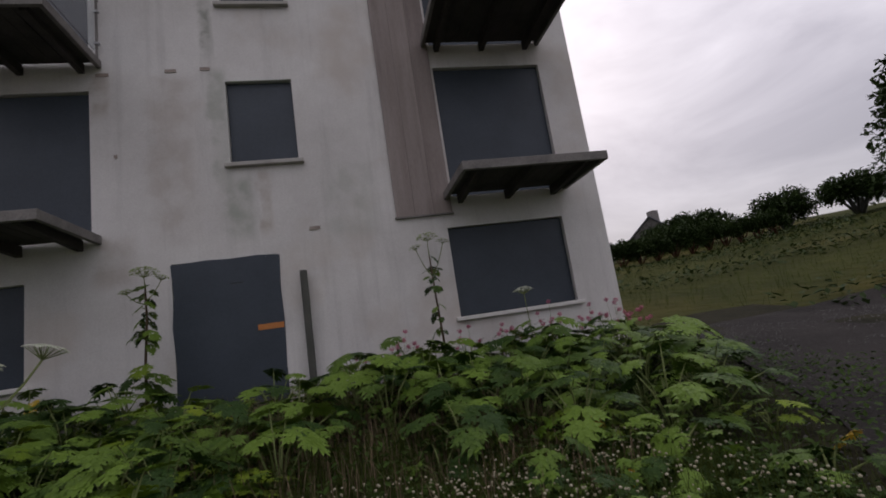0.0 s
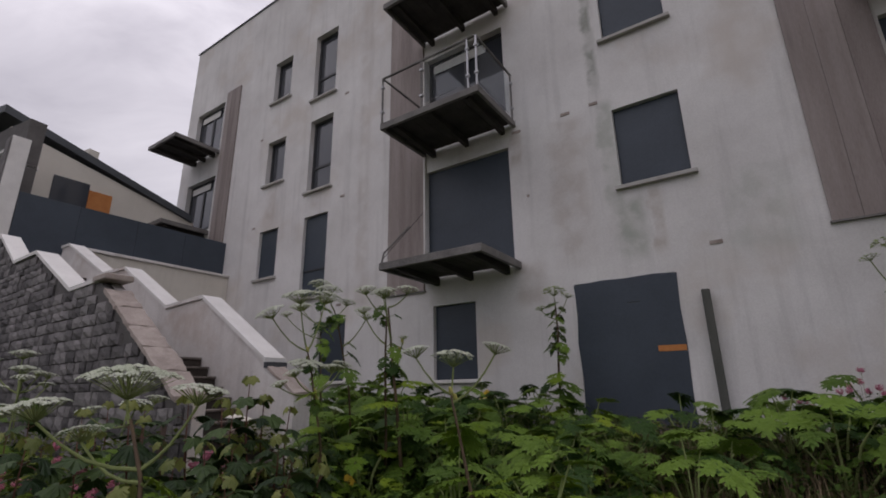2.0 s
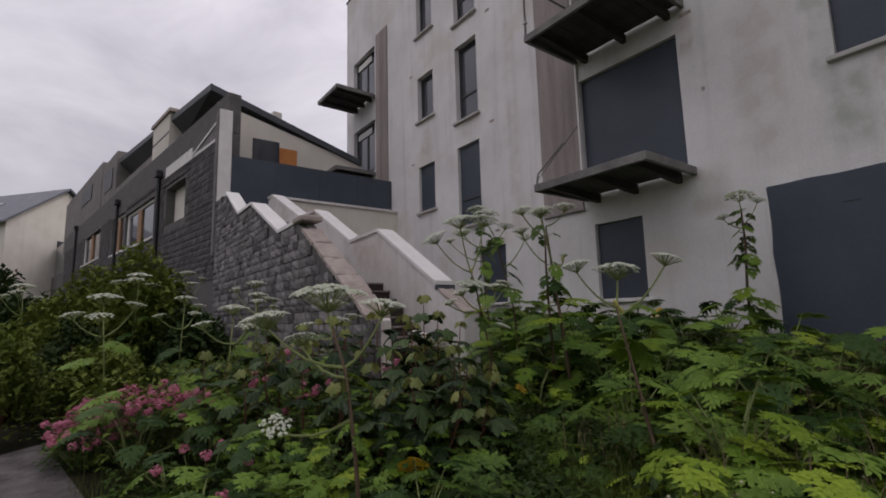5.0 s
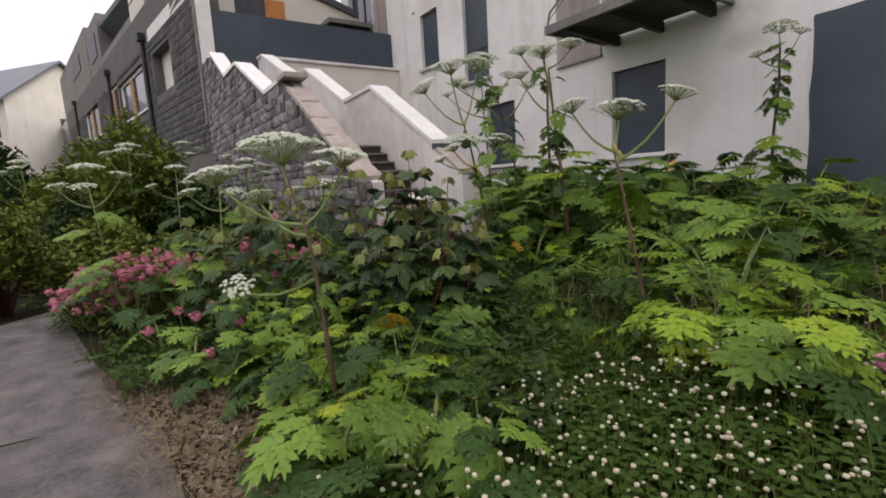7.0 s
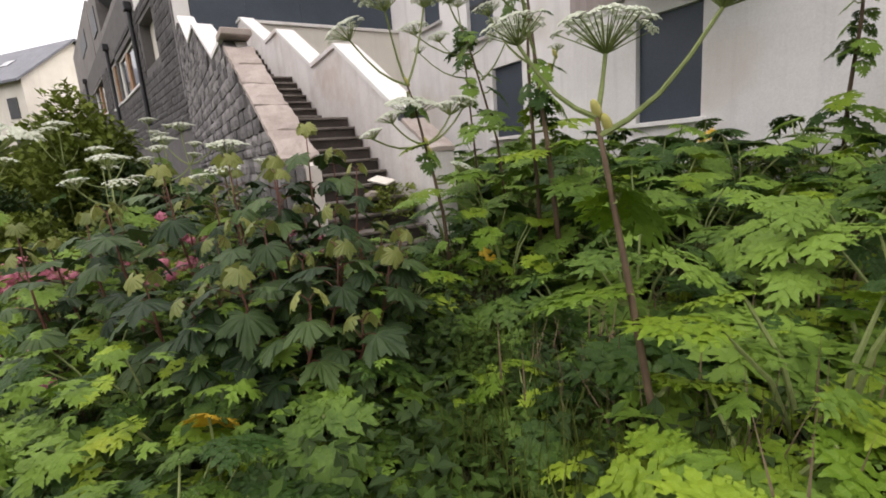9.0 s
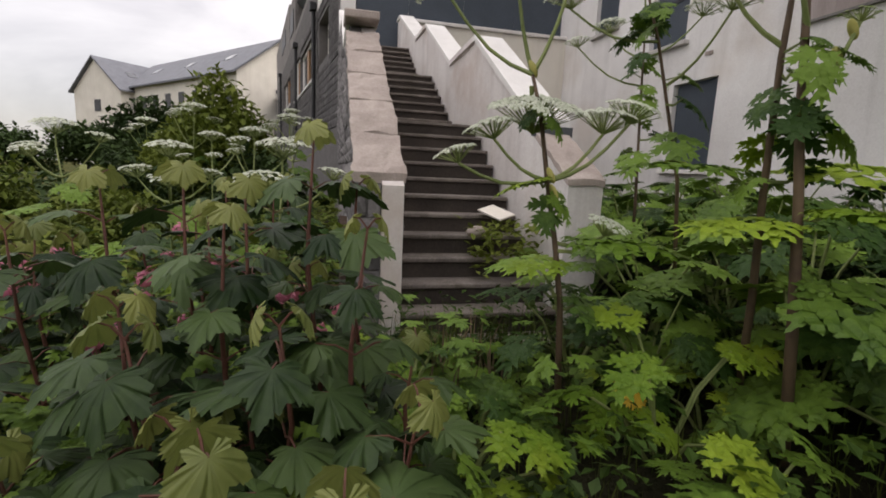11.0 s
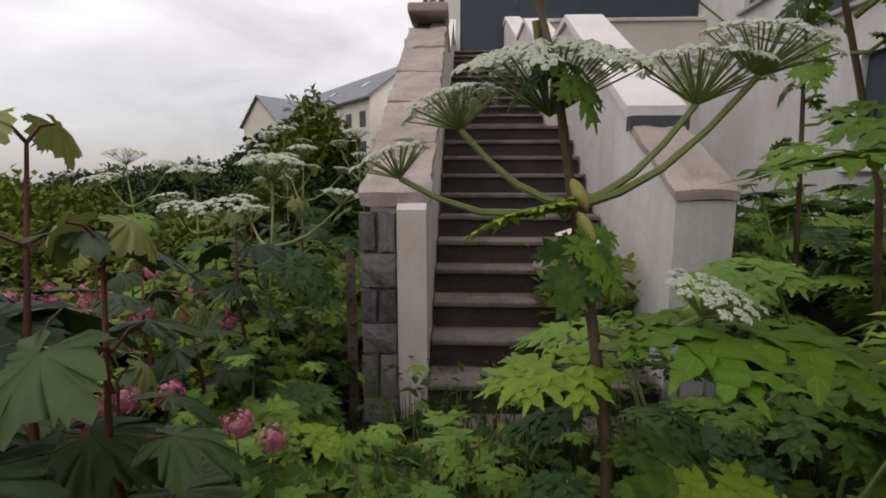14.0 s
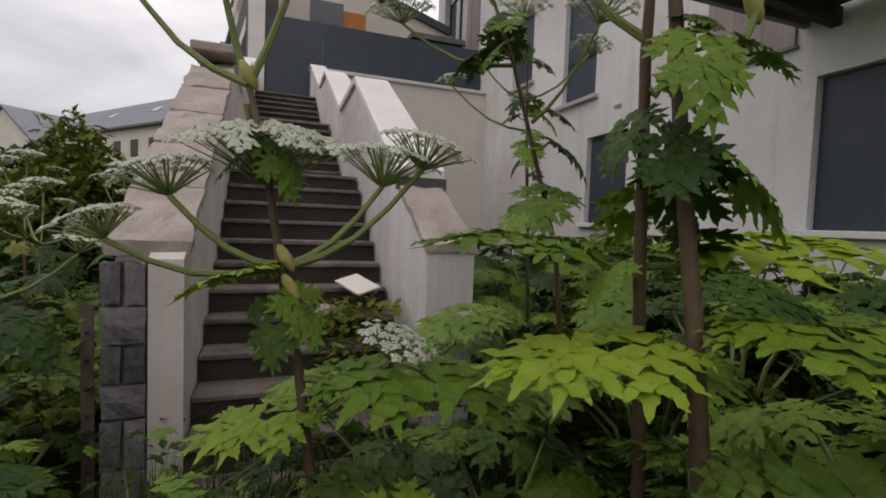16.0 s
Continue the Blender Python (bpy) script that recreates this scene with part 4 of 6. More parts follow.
def cut_leaf(name, mat, seed, droop=0.25, leaflets=None, coarse=False):
    """A compound leaf 1 long along +y from its stalk: leaflets of pointed, toothed lobes that part between deep clefts."""
    r = random.Random(seed)
    bm = bmesh.new()
    layer = bm.loops.layers.uv.new("UVMap")
    sets = leaflets or [((0, 0.36), 0, 0.66, 0.27), ((0, 0.33), 50, 0.56, 0.22), ((0, 0.33), -50, 0.56, 0.22), ((0, 0.06), 76, 0.60, 0.23), ((0, 0.06), -76, 0.60, 0.23), ((0, 0.0), 130, 0.32, 0.13), ((0, 0.0), -130, 0.32, 0.13)]
    edge = EDGE_COARSE if coarse else EDGE

    def strip(ox, oy, ang, length, half, lift, hang, fold):
        t = radians(ang)
        ax, ay = math.sin(t), math.cos(t)
        bend = r.uniform(-0.10, 0.10)

        def put(u, v):
            v += bend * length * u * u
            x, y = ox + ax * u * length + ay * v, oy + ay * u * length - ax * v
            z = -droop * 0.8 * (x * x + y * y) + lift - hang * length * u * u + fold * abs(v) + 0.010 * math.sin(u * 13 + seed + ang)
            return bm.verts.new((x, y, z))

        mids = [put(u, 0.0) for u, w in edge]
        for sgn in (-1, 1):
            outs = [put(min(1.0, u + 0.05 * w), sgn * half * w * r.uniform(0.85, 1.15)) if w else mids[-1] for u, w in edge]
            for k in range(len(edge) - 1):
                ring = [mids[k], outs[k], outs[k + 1], mids[k + 1]]
                spot = [(edge[k][0], 0.0), (edge[k][0], sgn * edge[k][1]), (edge[k + 1][0], sgn * edge[k + 1][1]), (edge[k + 1][0], 0.0)]
                if outs[k + 1] is mids[k + 1]:
                    ring, spot = ring[:3], spot[:3]
                f = bm.faces.new(ring)
                for corner, at in zip(f.loops, spot):
                    corner[layer].uv = (at[0] + 0.002, at[1])
                f.normal_update()
                if f.normal.z < 0:
                    f.normal_flip()

    for (ox, oy), ang, length, wide in sets:
        ang += r.uniform(-7, 7)
        length *= r.uniform(0.9, 1.1)
        t = radians(ang)
        lift, hang = r.uniform(-0.02, 0.02), r.uniform(-0.02, 0.20)
        strip(ox, oy, ang, length, wide * 0.38, lift, hang, 0.18)
        for c, rel, spread_angle in ((0.10, 1.0, 56), (0.34, 1.05, 48), (0.60, 0.70, 40)) if not coarse else ((0.16, 1.0, 52), (0.48, 0.85, 44)):
            for sgn in (-1, 1):
                px, py = ox + math.sin(t) * length * c, oy + math.cos(t) * length * c
                strip(px, py, ang + sgn * (spread_angle + r.uniform(-7, 7)), wide * 1.3 * rel * r.uniform(0.88, 1.12), length * 0.120 * (1.0 if rel > 0.8 else 0.8), lift + r.uniform(0.002, 0.008) - hang * length * c * c, hang * 0.6 + r.uniform(-0.08, 0.14), 0.12)
    me = bpy.data.meshes.new(name)
    bm.to_mesh(me)
    bm.free()
    me.materials.append(mat)
    me.polygons.foreach_set("use_smooth", [True] * len(me.polygons))
    return me


SYC_LOBES = [(-120, 0.56, 28), (-58, 0.88, 33), (0, 1.0, 29), (58, 0.88, 33), (120, 0.56, 28)]
HOG = [cut_leaf("leaf", LEAF, 10 + i, 0.10 + 0.08 * i) for i in range(6)]
HOGLIME = [cut_leaf("leaf", LEAFLIME, 30 + i, 0.04 + 0.05 * i) for i in range(4)]
HOGYEL = [cut_leaf("leaf", LEAFY, 50, 0.4)]
SYCM = [lobed_leaf("leaf", SYC_LOBES, SYC, 0.66, 0.22 + 0.10 * i, 0.012, 3, 60 + i, 0.035) for i in range(5)]
SYCN = [lobed_leaf("leaf", SYC_LOBES, SYCNEW, 0.70, 0.55, 0.05, 3, 70 + i, 0.03) for i in range(2)]


def blade(parent, mesh, at, yaw, pitch, size, roll=0.0, label=""):
    """A leaf as a part: at its stalk's end, pointing along yaw, tipped by pitch degrees."""
    ob = new("leaf", mesh)
    ob.parent = parent
    ob.matrix_basis = Matrix.Translation(at) @ Matrix.Rotation(yaw, 4, "Z") @ Matrix.Rotation(radians(pitch), 4, "X") @ Matrix.Rotation(radians(roll), 4, "Y") @ Matrix.Diagonal((size, size, size, 1))
    if label:
        tagged(ob, label)
    return ob


def heading(d):
    """The yaw that turns +y towards d."""
    return math.atan2(-d[0], d[1])


def arc(a, b, sag, n=5):
    a, b = Vector(a), Vector(b)
    return [a.lerp(b, i / n) + Vector((0, 0, sag * math.sin(math.pi * i / n))) for i in range(n + 1)]


def rosette(m, leaves, reach, height, size, meshes, r, label, name="giant_hogweed", group="hogweed plants", stalk_mat=None, yellow=0.0):
    """A plant whose stalked leaves rise from one root."""
    ob = thing(name, label, "plant", m, group)
    for i in range(leaves):
        a = 2 * math.pi * (i + r.uniform(-0.35, 0.35)) / leaves * 1.62 * leaves / max(leaves, 1)
        k = (i + 0.5) / leaves
        d = Vector((math.cos(a), math.sin(a), 0))
        h = height * r.uniform(0.75, 1.1) * (1.08 - 0.55 * k)
        tip = d * reach * (0.35 + 0.75 * k) * r.uniform(0.85, 1.15) + Vector((0, 0, h))
        part("leaf_stalk", tube(bmesh.new(), [Vector((0, 0, -0.05)), tip * 0.5 + Vector((0, 0, h * 0.16)), tip], [0.011, 0.008, 0.005], 5), stalk_mat or STALK, ob)
        mesh = HOGYEL[0] if r.random() < yellow else r.choice(meshes)
        blade(ob, mesh, tip, heading(d) + r.uniform(-0.4, 0.4), r.uniform(-30, 6), size * r.uniform(0.8, 1.35), r.uniform(-16, 16))
    return ob


def umbel_parts(parent, hub, normal, radius, rays=34, dome=0.45, white=True, seed=0, ray_mat=None):
    """A flower umbel: rays that fan out from a hub, each with its own flat cluster of florets."""
    r = random.Random(seed)
    n = Vector(normal).normalized()
    u = n.orthogonal().normalized()
    w = n.cross(u)
    rb, fv, ff = bmesh.new(), [], []
    for i in range(rays):
        q = math.sqrt((i + 0.5) / rays)
        a = i * 2.39996 + r.uniform(-0.2, 0.2)
        flat = (u * math.cos(a) + w * math.sin(a)) * radius * q * r.uniform(0.93, 1.07)
        tip = Vector(hub) + flat + n * radius * (0.75 - dome * q * q * 0.8)
        mid = Vector(hub).lerp(tip, 0.5) + n * radius * 0.04 - flat * -0.06
        tube(rb, [Vector(hub), mid, tip], [0.0026, 0.002, 0.0014], 3)
        cr = radius * 0.145 * r.uniform(0.85, 1.15)
        face = (n * 1.2 + flat / radius * 0.5).normalized()
        cu = face.orthogonal().normalized()
        cw = face.cross(cu)
        for j in range(13):
            qq, b = math.sqrt(j / 13), j * 2.39996 + i
            c = tip + (cu * math.cos(b) + cw * math.sin(b)) * cr * qq + face * cr * (0.45 - 0.35 * qq * qq)
            s = cr * 0.30 * r.uniform(0.8, 1.25)
            k0 = len(fv)
            tilt = (face + (cu * math.cos(b) + cw * math.sin(b)) * 0.5).normalized()
            tu = tilt.orthogonal().normalized()
            tw = tilt.cross(tu)
            for e in range(5):
                g2 = e * 2 * math.pi / 5 + j
                fv.append(c + (tu * math.cos(g2) + tw * math.sin(g2)) * s)
            fv.append(c + tilt * s * 0.35)
            ff += [(k0 + e, k0 + (e + 1) % 5, k0 + 5) for e in range(5)]
    rays_ob = tagged(part("umbel", rb, ray_mat or STALK, parent), kind="stuff")
    me = bpy.data.meshes.new("floret_mass")
    me.from_pydata([tuple(v) for v in fv], [], ff)
    me.materials.append(FLORET if white else SEED)
    tagged(part("floret_mass", me, None, rays_ob, "tiny white florets in flat clusters" if white else "green ripening seed clusters"), kind="stuff")


def flowering(stem, radii, leaves, umbels, label, stem_mat=None, group="flowering hogweed", name="giant_hogweed", sheaths=(), clutter=0):
    """A tall flowering plant. stem: world points from the root up; leaves: (index or point, direction, size, pitch, mesh list);
    umbels: (from point, hub, normal, radius, rays, dome, white)."""
    base = Vector(stem[0])
    ob = thing(name, label, "plant", Matrix.Translation(base), group)
    loc = [Vector(p) - base for p in stem]
    part("stem", tube(bmesh.new(), loc, [q * 0.60 for q in radii], 9), stem_mat or STEMP, ob, "thick ridged stem with purple blotches", True)
    r = random.Random(len(stem) * 31 + int(abs(base.x) * 1000))
    for src, d, size, pitch, meshes, length in leaves:
        p = Vector(src) - base
        d = Vector(d).normalized()
        tip = p + d * length + Vector((0, 0, length * 0.35))
        part("leaf_stalk", tube(bmesh.new(), [p, p.lerp(tip, 0.5) + Vector((0, 0, -0.02)), tip], [0.009, 0.007, 0.005], 5), STALK, ob)
        blade(ob, r.choice(meshes), tip, heading(d), pitch, size, r.uniform(-12, 12))
    for k in range(clutter):
        f = r.uniform(0.45, 1.0)
        i = min(len(loc) - 2, int(f * (len(loc) - 1)))
        p = loc[i].lerp(loc[i + 1], f * (len(loc) - 1) - i)
        a = k * 2.4 + r.uniform(-0.4, 0.4)
        q = Vector((math.cos(a), math.sin(a), 0))
        tip = p + q * r.uniform(0.05, 0.12) + Vector((0, 0, 0.03))
        part("leaf_stalk", tube(bmesh.new(), [p, p.lerp(tip, 0.5), tip], [0.005, 0.004, 0.003], 4), STALK, ob)
        blade(ob, r.choice(HOG), tip, heading(q), r.uniform(-55, -15), r.uniform(0.09, 0.17), r.uniform(-20, 20))
    for i, (src, hub, normal, radius, rays, dome, white) in enumerate(umbels):
        p, h = Vector(src) - base, Vector(hub) - base
        part("flower_stalk", tube(bmesh.new(), arc(p, h, -0.12 * (h - p).length, 4), [0.0095, 0.008, 0.007, 0.006, 0.006], 6), STALK, ob)
        umbel_parts(ob, h, normal, radius, rays, dome, white, i + 5)
    for q in sheaths:
        bm = bmesh.new()
        bmesh.ops.create_icosphere(bm, subdivisions=2, radius=1.0, matrix=Matrix.Translation(Vector(q) - base) @ Matrix.Rotation(0.5, 4, "X") @ Matrix.Diagonal((0.015, 0.013, 0.034, 1)))
        part("leaf_sheath", bm, SHEATH, ob, "swollen yellow green leaf sheath", True)
    return ob


# ---- the tall flowering hogweeds ----
H5, L4 = HOG, HOGLIME
flowering([(-4.66, 4.86, 0.15), (-4.69, 4.83, 0.82), (-4.72, 4.80, 1.06), (-4.74, 4.76, 1.28), (-4.765, 4.725, 1.52), (-4.785, 4.69, 1.66)], [0.024, 0.020, 0.018, 0.016, 0.013, 0.011],
          [((-4.74, 4.76, 1.27), (-0.1, -1, 0), 0.20, -12, L4, 0.03), ((-4.74, 4.77, 1.22), (0.5, 0.5, 0), 0.13, -55, H5, 0.03), ((-4.74, 4.77, 1.20), (0.6, -0.3, 0), 0.14, -60, H5, 0.02),
           ((-4.71, 4.81, 1.02), (0.26, 1, 0), 0.44, 3, L4, 0.11), ((-4.71, 4.81, 0.98), (0.06, -1, 0), 0.24, -4, L4, 0.01), ((-4.71, 4.81, 0.80), (0.5, 0.9, 0), 0.32, -24, H5, 0.10), ((-4.77, 4.72, 1.53), (0.4, 0.3, 0), 0.14, -40, H5, 0.02), ((-4.77, 4.72, 1.53), (0.3, -0.6, 0), 0.12, -45, H5, 0.02), ((-4.70, 4.82, 0.85), (-0.6, -0.8, 0), 0.2, -20, H5, 0.06)],
          [((-4.785, 4.69, 1.62), (-4.84, 4.73, 1.455), (0.15, 0, 1), 0.175, 56, 0.35, True),
           ((-4.74, 4.76, 1.28), (-4.76, 4.55, 1.42), (-0.1, -0.25, 1), 0.095, 34, 0.35, True), ((-4.74, 4.75, 1.28), (-4.80, 4.43, 1.33), (-0.1, -0.35, 1), 0.08, 30, 0.3, True),
           ((-4.74, 4.76, 1.28), (-4.74, 4.97, 1.46), (0, 0.1, 1), 0.115, 38, 0.3, True), ((-4.74, 4.77, 1.28), (-4.70, 5.05, 1.50), (0.1, 0.25, 1), 0.10, 34, 0.3, True),
           ((-4.72, 4.80, 1.05), (-4.70, 4.99, 1.08), (0.3, 0.3, 1), 0.085, 34, 0.25, True),
           ((-4.785, 4.69, 1.66), (-4.82, 4.60, 2.10), (0, -0.2, 1), 0.17, 36, 0.3, True), ((-4.785, 4.69, 1.66), (-4.74, 4.83, 2.12), (0, 0.2, 1), 0.15, 36, 0.3, True), ((-4.785, 4.69, 1.66), (-4.95, 4.40, 1.95), (-0.2, -0.5, 1), 0.14, 32, 0.3, True)],
          "tall giant hogweed in flower before the stair foot", sheaths=[(-4.785, 4.69, 1.68), (-4.735, 4.77, 1.30), (-4.72, 4.78, 1.24)])
flowering([(-3.30, 2.75, 0.05), (-3.36, 2.74, 0.58), (-3.45, 2.73, 0.97), (-3.53, 2.69, 1.20)], [0.022, 0.019, 0.015, 0.011],
          [((-3.38, 2.74, 0.66), (0.5, 0.6, 0), 0.16, -40, H5, 0.02), ((-3.42, 2.73, 0.86), (-0.6, -0.7, 0), 0.17, -30, H5, 0.03), ((-3.44, 2.73, 0.95), (0.2, 0.8, 0), 0.16, -30, L4, 0.03)],
          [((-3.53, 2.69, 1.18), (-3.57, 2.68, 1.28), (0, 0, 1), 0.19, 44, 0.35, True), ((-3.46, 2.73, 1.0), (-3.74, 2.42, 1.20), (-0.1, -0.15, 1), 0.12, 34, 0.3, True), ((-3.46, 2.73, 1.0), (-3.38, 2.90, 1.25), (0.1, 0.1, 1), 0.12, 34, 0.3, True), ((-3.40, 2.73, 0.75), (-3.64, 2.44, 0.70), (0.5, -0.2, 0.7), 0.075, 28, 0.2, True), ((-3.45, 2.73, 0.95), (-3.80, 2.62, 1.10), (-0.3, 0, 1), 0.09, 30, 0.3, True)],
          "giant hogweed in full white flower beside the path")
flowering([(-2.66, 4.30, 0.18), (-2.74, 4.29, 0.52), (-2.81, 4.29, 0.84), (-2.88, 4.29, 1.14), (-2.91, 4.29, 1.27)], [0.021, 0.019, 0.016, 0.013, 0.011],
          [((-2.80, 4.29, 0.76), (-1, -0.02, 0), 0.33, -10, L4, 0.05), ((-2.86, 4.30, 1.06), (0.1, 1, 0), 0.24, -34, H5, 0.03), ((-2.85, 4.29, 1.04), (-0.7, 0.6, 0), 0.20, -36, L4, 0.03), ((-2.74, 4.29, 0.5), (0.2, 0.9, 0), 0.30, -14, L4, 0.08)],
          [((-2.91, 4.29, 1.27), (-2.92, 4.34, 1.44), (0, 0.1, 1), 0.14, 34, 0.35, True), ((-2.91, 4.29, 1.27), (-3.12, 4.20, 1.50), (-0.2, -0.1, 1), 0.10, 30, 0.3, True), ((-2.90, 4.29, 1.22), (-2.72, 4.55, 1.52), (0.2, 0.2, 1), 0.10, 30, 0.3, True)],
          "young giant hogweed with opening umbels and swollen sheaths", stem_mat=STEMP, sheaths=[(-2.91, 4.29, 1.29), (-2.89, 4.31, 1.25)])
flowering([(-4.26, 5.50, 0.25), (-4.28, 5.45, 0.85), (-4.33, 5.45, 1.24), (-4.35, 5.42, 1.52), (-4.34, 5.38, 1.74), (-4.37, 5.36, 2.12)], [0.032, 0.030, 0.026, 0.023, 0.020, 0.014],
          [((-4.34, 5.43, 1.52), (0.4, 0.9, 0), 0.22, -34, H5, 0.04), ((-4.35, 5.42, 1.54), (0.5, -0.6, 0), 0.15, -52, H5, 0.03), ((-4.34, 5.43, 1.50), (-0.5, 0.5, 0), 0.17, -44, H5, 0.03),
           ((-4.32, 5.45, 1.20), (0.6, 0.8, 0), 0.44, 0, L4, 0.09), ((-4.32, 5.45, 1.16), (-0.3, -0.95, 0), 0.36, -3, L4, 0.07), ((-4.3, 5.46, 0.95), (0.9, 0.1, 0), 0.36, -18, H5, 0.10), ((-4.3, 5.46, 0.9), (-0.8, 0.6, 0), 0.38, -16, H5, 0.12)],
          [((-4.34, 5.38, 1.78), (-4.30, 5.23, 2.20), (0, -0.2, 1), 0.13, 34, 0.4, True), ((-4.36, 5.37, 2.0), (-4.44, 5.10, 2.22), (-0.1, -0.2, 1), 0.12, 30, 0.4, True), ((-4.37, 5.36, 2.12), (-4.20, 5.46, 2.25), (0.1, 0, 1), 0.12, 30, 0.4, True), ((-4.35, 5.43, 1.54), (-4.30, 5.53, 1.80), (0, 0.1, 1), 0.05, 18, 0.4, False)],
          "tall giant hogweed with drooping upper leaves by the parapet", clutter=4, sheaths=[(-4.32, 5.49, 1.70), (-4.31, 5.52, 1.78)])
flowering([(-4.50, 5.52, 0.25), (-4.49, 5.50, 0.9), (-4.47, 5.455, 1.28), (-4.44, 5.41, 1.72), (-4.42, 5.40, 2.05)], [0.026, 0.024, 0.021, 0.018, 0.013],
          [((-4.46, 5.44, 1.60), (0.1, -0.6, 0), 0.15, -50, H5, 0.03), ((-4.44, 5.42, 1.66), (0.4, 0.6, 0), 0.11, -40, L4, 0.03), ((-4.47, 5.45, 1.45), (-0.5, 0.2, 0), 0.16, -40, L4, 0.03),
           ((-4.48, 5.47, 1.30), (-0.5, -0.75, 0), 0.38, 8, L4, 0.14), ((-4.48, 5.48, 1.31), (0.2, 0.95, 0), 0.44, 7, L4, 0.14), ((-4.49, 5.5, 1.05), (-0.9, 0.1, 0), 0.40, -14, H5, 0.10)],
          [((-4.42, 5.40, 2.05), (-4.45, 5.38, 2.22), (0, 0, 1), 0.13, 32, 0.4, True), ((-4.44, 5.41, 1.75), (-4.56, 5.20, 2.05), (-0.1, -0.2, 1), 0.10, 30, 0.4, True)],
          "slender flowering hogweed beside the tall one", clutter=4)
flowering([(-6.30, 6.30, 0.3), (-6.34, 6.28, 1.2), (-6.38, 6.26, 1.9), (-6.41, 6.25, 2.5)], [0.022, 0.020, 0.016, 0.010],
          [((-6.36, 6.27, 1.45), (0.6, -0.6, 0), 0.28, -20, H5, 0.12), ((-6.36, 6.27, 1.6), (0.5, 0.7, 0), 0.26, -24, H5, 0.12), ((-6.38, 6.26, 1.9), (0.7, -0.3, 0), 0.22, -34, H5, 0.06), ((-6.38, 6.26, 2.1), (0.4, 0.5, 0), 0.2, -34, H5, 0.06), ((-6.38, 6.26, 2.2), (0.2, -0.7, 0), 0.18, -40, H5, 0.05)],
          [((-6.41, 6.25, 2.5), (-6.43, 6.23, 2.72), (0, 0, 1), 0.17, 36, 0.45, True), ((-6.40, 6.25, 2.2), (-6.50, 6.02, 2.38), (0, -0.2, 1), 0.13, 32, 0.4, True), ((-6.40, 6.25, 2.2), (-6.27, 6.62, 2.50), (0, 0.2, 1), 0.13, 32, 0.4, True), ((-6.39, 6.26, 2.0), (-6.60, 5.82, 2.28), (0, -0.2, 1), 0.10, 28, 0.4, True)],
          "tall giant hogweed with pale umbels behind the parapet", clutter=8)
flowering([(-5.40, 5.98, 0.3), (-5.38, 5.85, 1.3), (-5.34, 5.60, 2.0), (-5.32, 5.5, 2.2)], [0.020, 0.018, 0.013, 0.010],
          [((-5.38, 5.8, 1.5), (0.7, -0.5, 0), 0.26, -24, H5, 0.1), ((-5.36, 5.7, 1.7), (0.5, 0.6, 0), 0.22, -30, H5, 0.08)],
          [((-5.32, 5.5, 2.2), (-5.32, 5.40, 2.36), (0, 0, 1), 0.16, 34, 0.45, True), ((-5.34, 5.6, 2.0), (-5.58, 5.22, 2.18), (0, -0.2, 1), 0.13, 30, 0.4, True), ((-5.36, 5.7, 1.8), (-5.1, 5.8, 2.1), (0.1, 0.1, 1), 0.12, 30, 0.4, True)],
          "tall giant hogweed with pale umbels near the stair parapet", clutter=8)
flowering([(-4.05, 9.22, 0.5), (-4.03, 9.18, 1.5), (-3.95, 9.08, 2.15), (-3.92, 8.98, 2.62)], [0.036, 0.032, 0.026, 0.018],
          [((-4.04, 9.19, 1.1), (0.9, -0.2, 0), 0.42, -20, H5, 0.14), ((-4.04, 9.19, 1.2), (0.9, -0.8, 0), 0.40, -34, H5, 0.12), ((-4.04, 9.19, 1.3), (0.8, -0.5, 0), 0.40, -24, L4, 0.16), ((-4.04, 9.19, 1.35), (-0.7, -0.6, 0), 0.34, -30, H5, 0.12), ((-4.04, 9.19, 1.45), (0.1, -1, 0), 0.32, -28, L4, 0.12), ((-3.98, 9.12, 1.95), (-0.8, -0.4, 0), 0.24, -30, H5, 0.06), ((-3.98, 9.12, 1.95), (0.8, -0.4, 0), 0.24, -30, H5, 0.06), ((-3.94, 9.04, 2.3), (-0.7, -0.4, 0), 0.16, -40, H5, 0.06), ((-3.94, 9.04, 2.35), (0.7, -0.4, 0), 0.15, -40, H5, 0.06)],
          [((-3.92, 8.98, 2.62), (-3.92, 8.95, 2.72), (0, 0, 1), 0.20, 30, 0.5, False), ((-3.94, 9.04, 2.35), (-4.15, 8.95, 2.5), (-0.2, 0, 1), 0.10, 24, 0.5, False), ((-3.94, 9.04, 2.4), (-3.70, 8.95, 2.66), (0.2, 0, 1), 0.10, 24, 0.5, False)],
          "giant hogweed going to seed beside the sheeted door", clutter=22, stem_mat=STEMP)
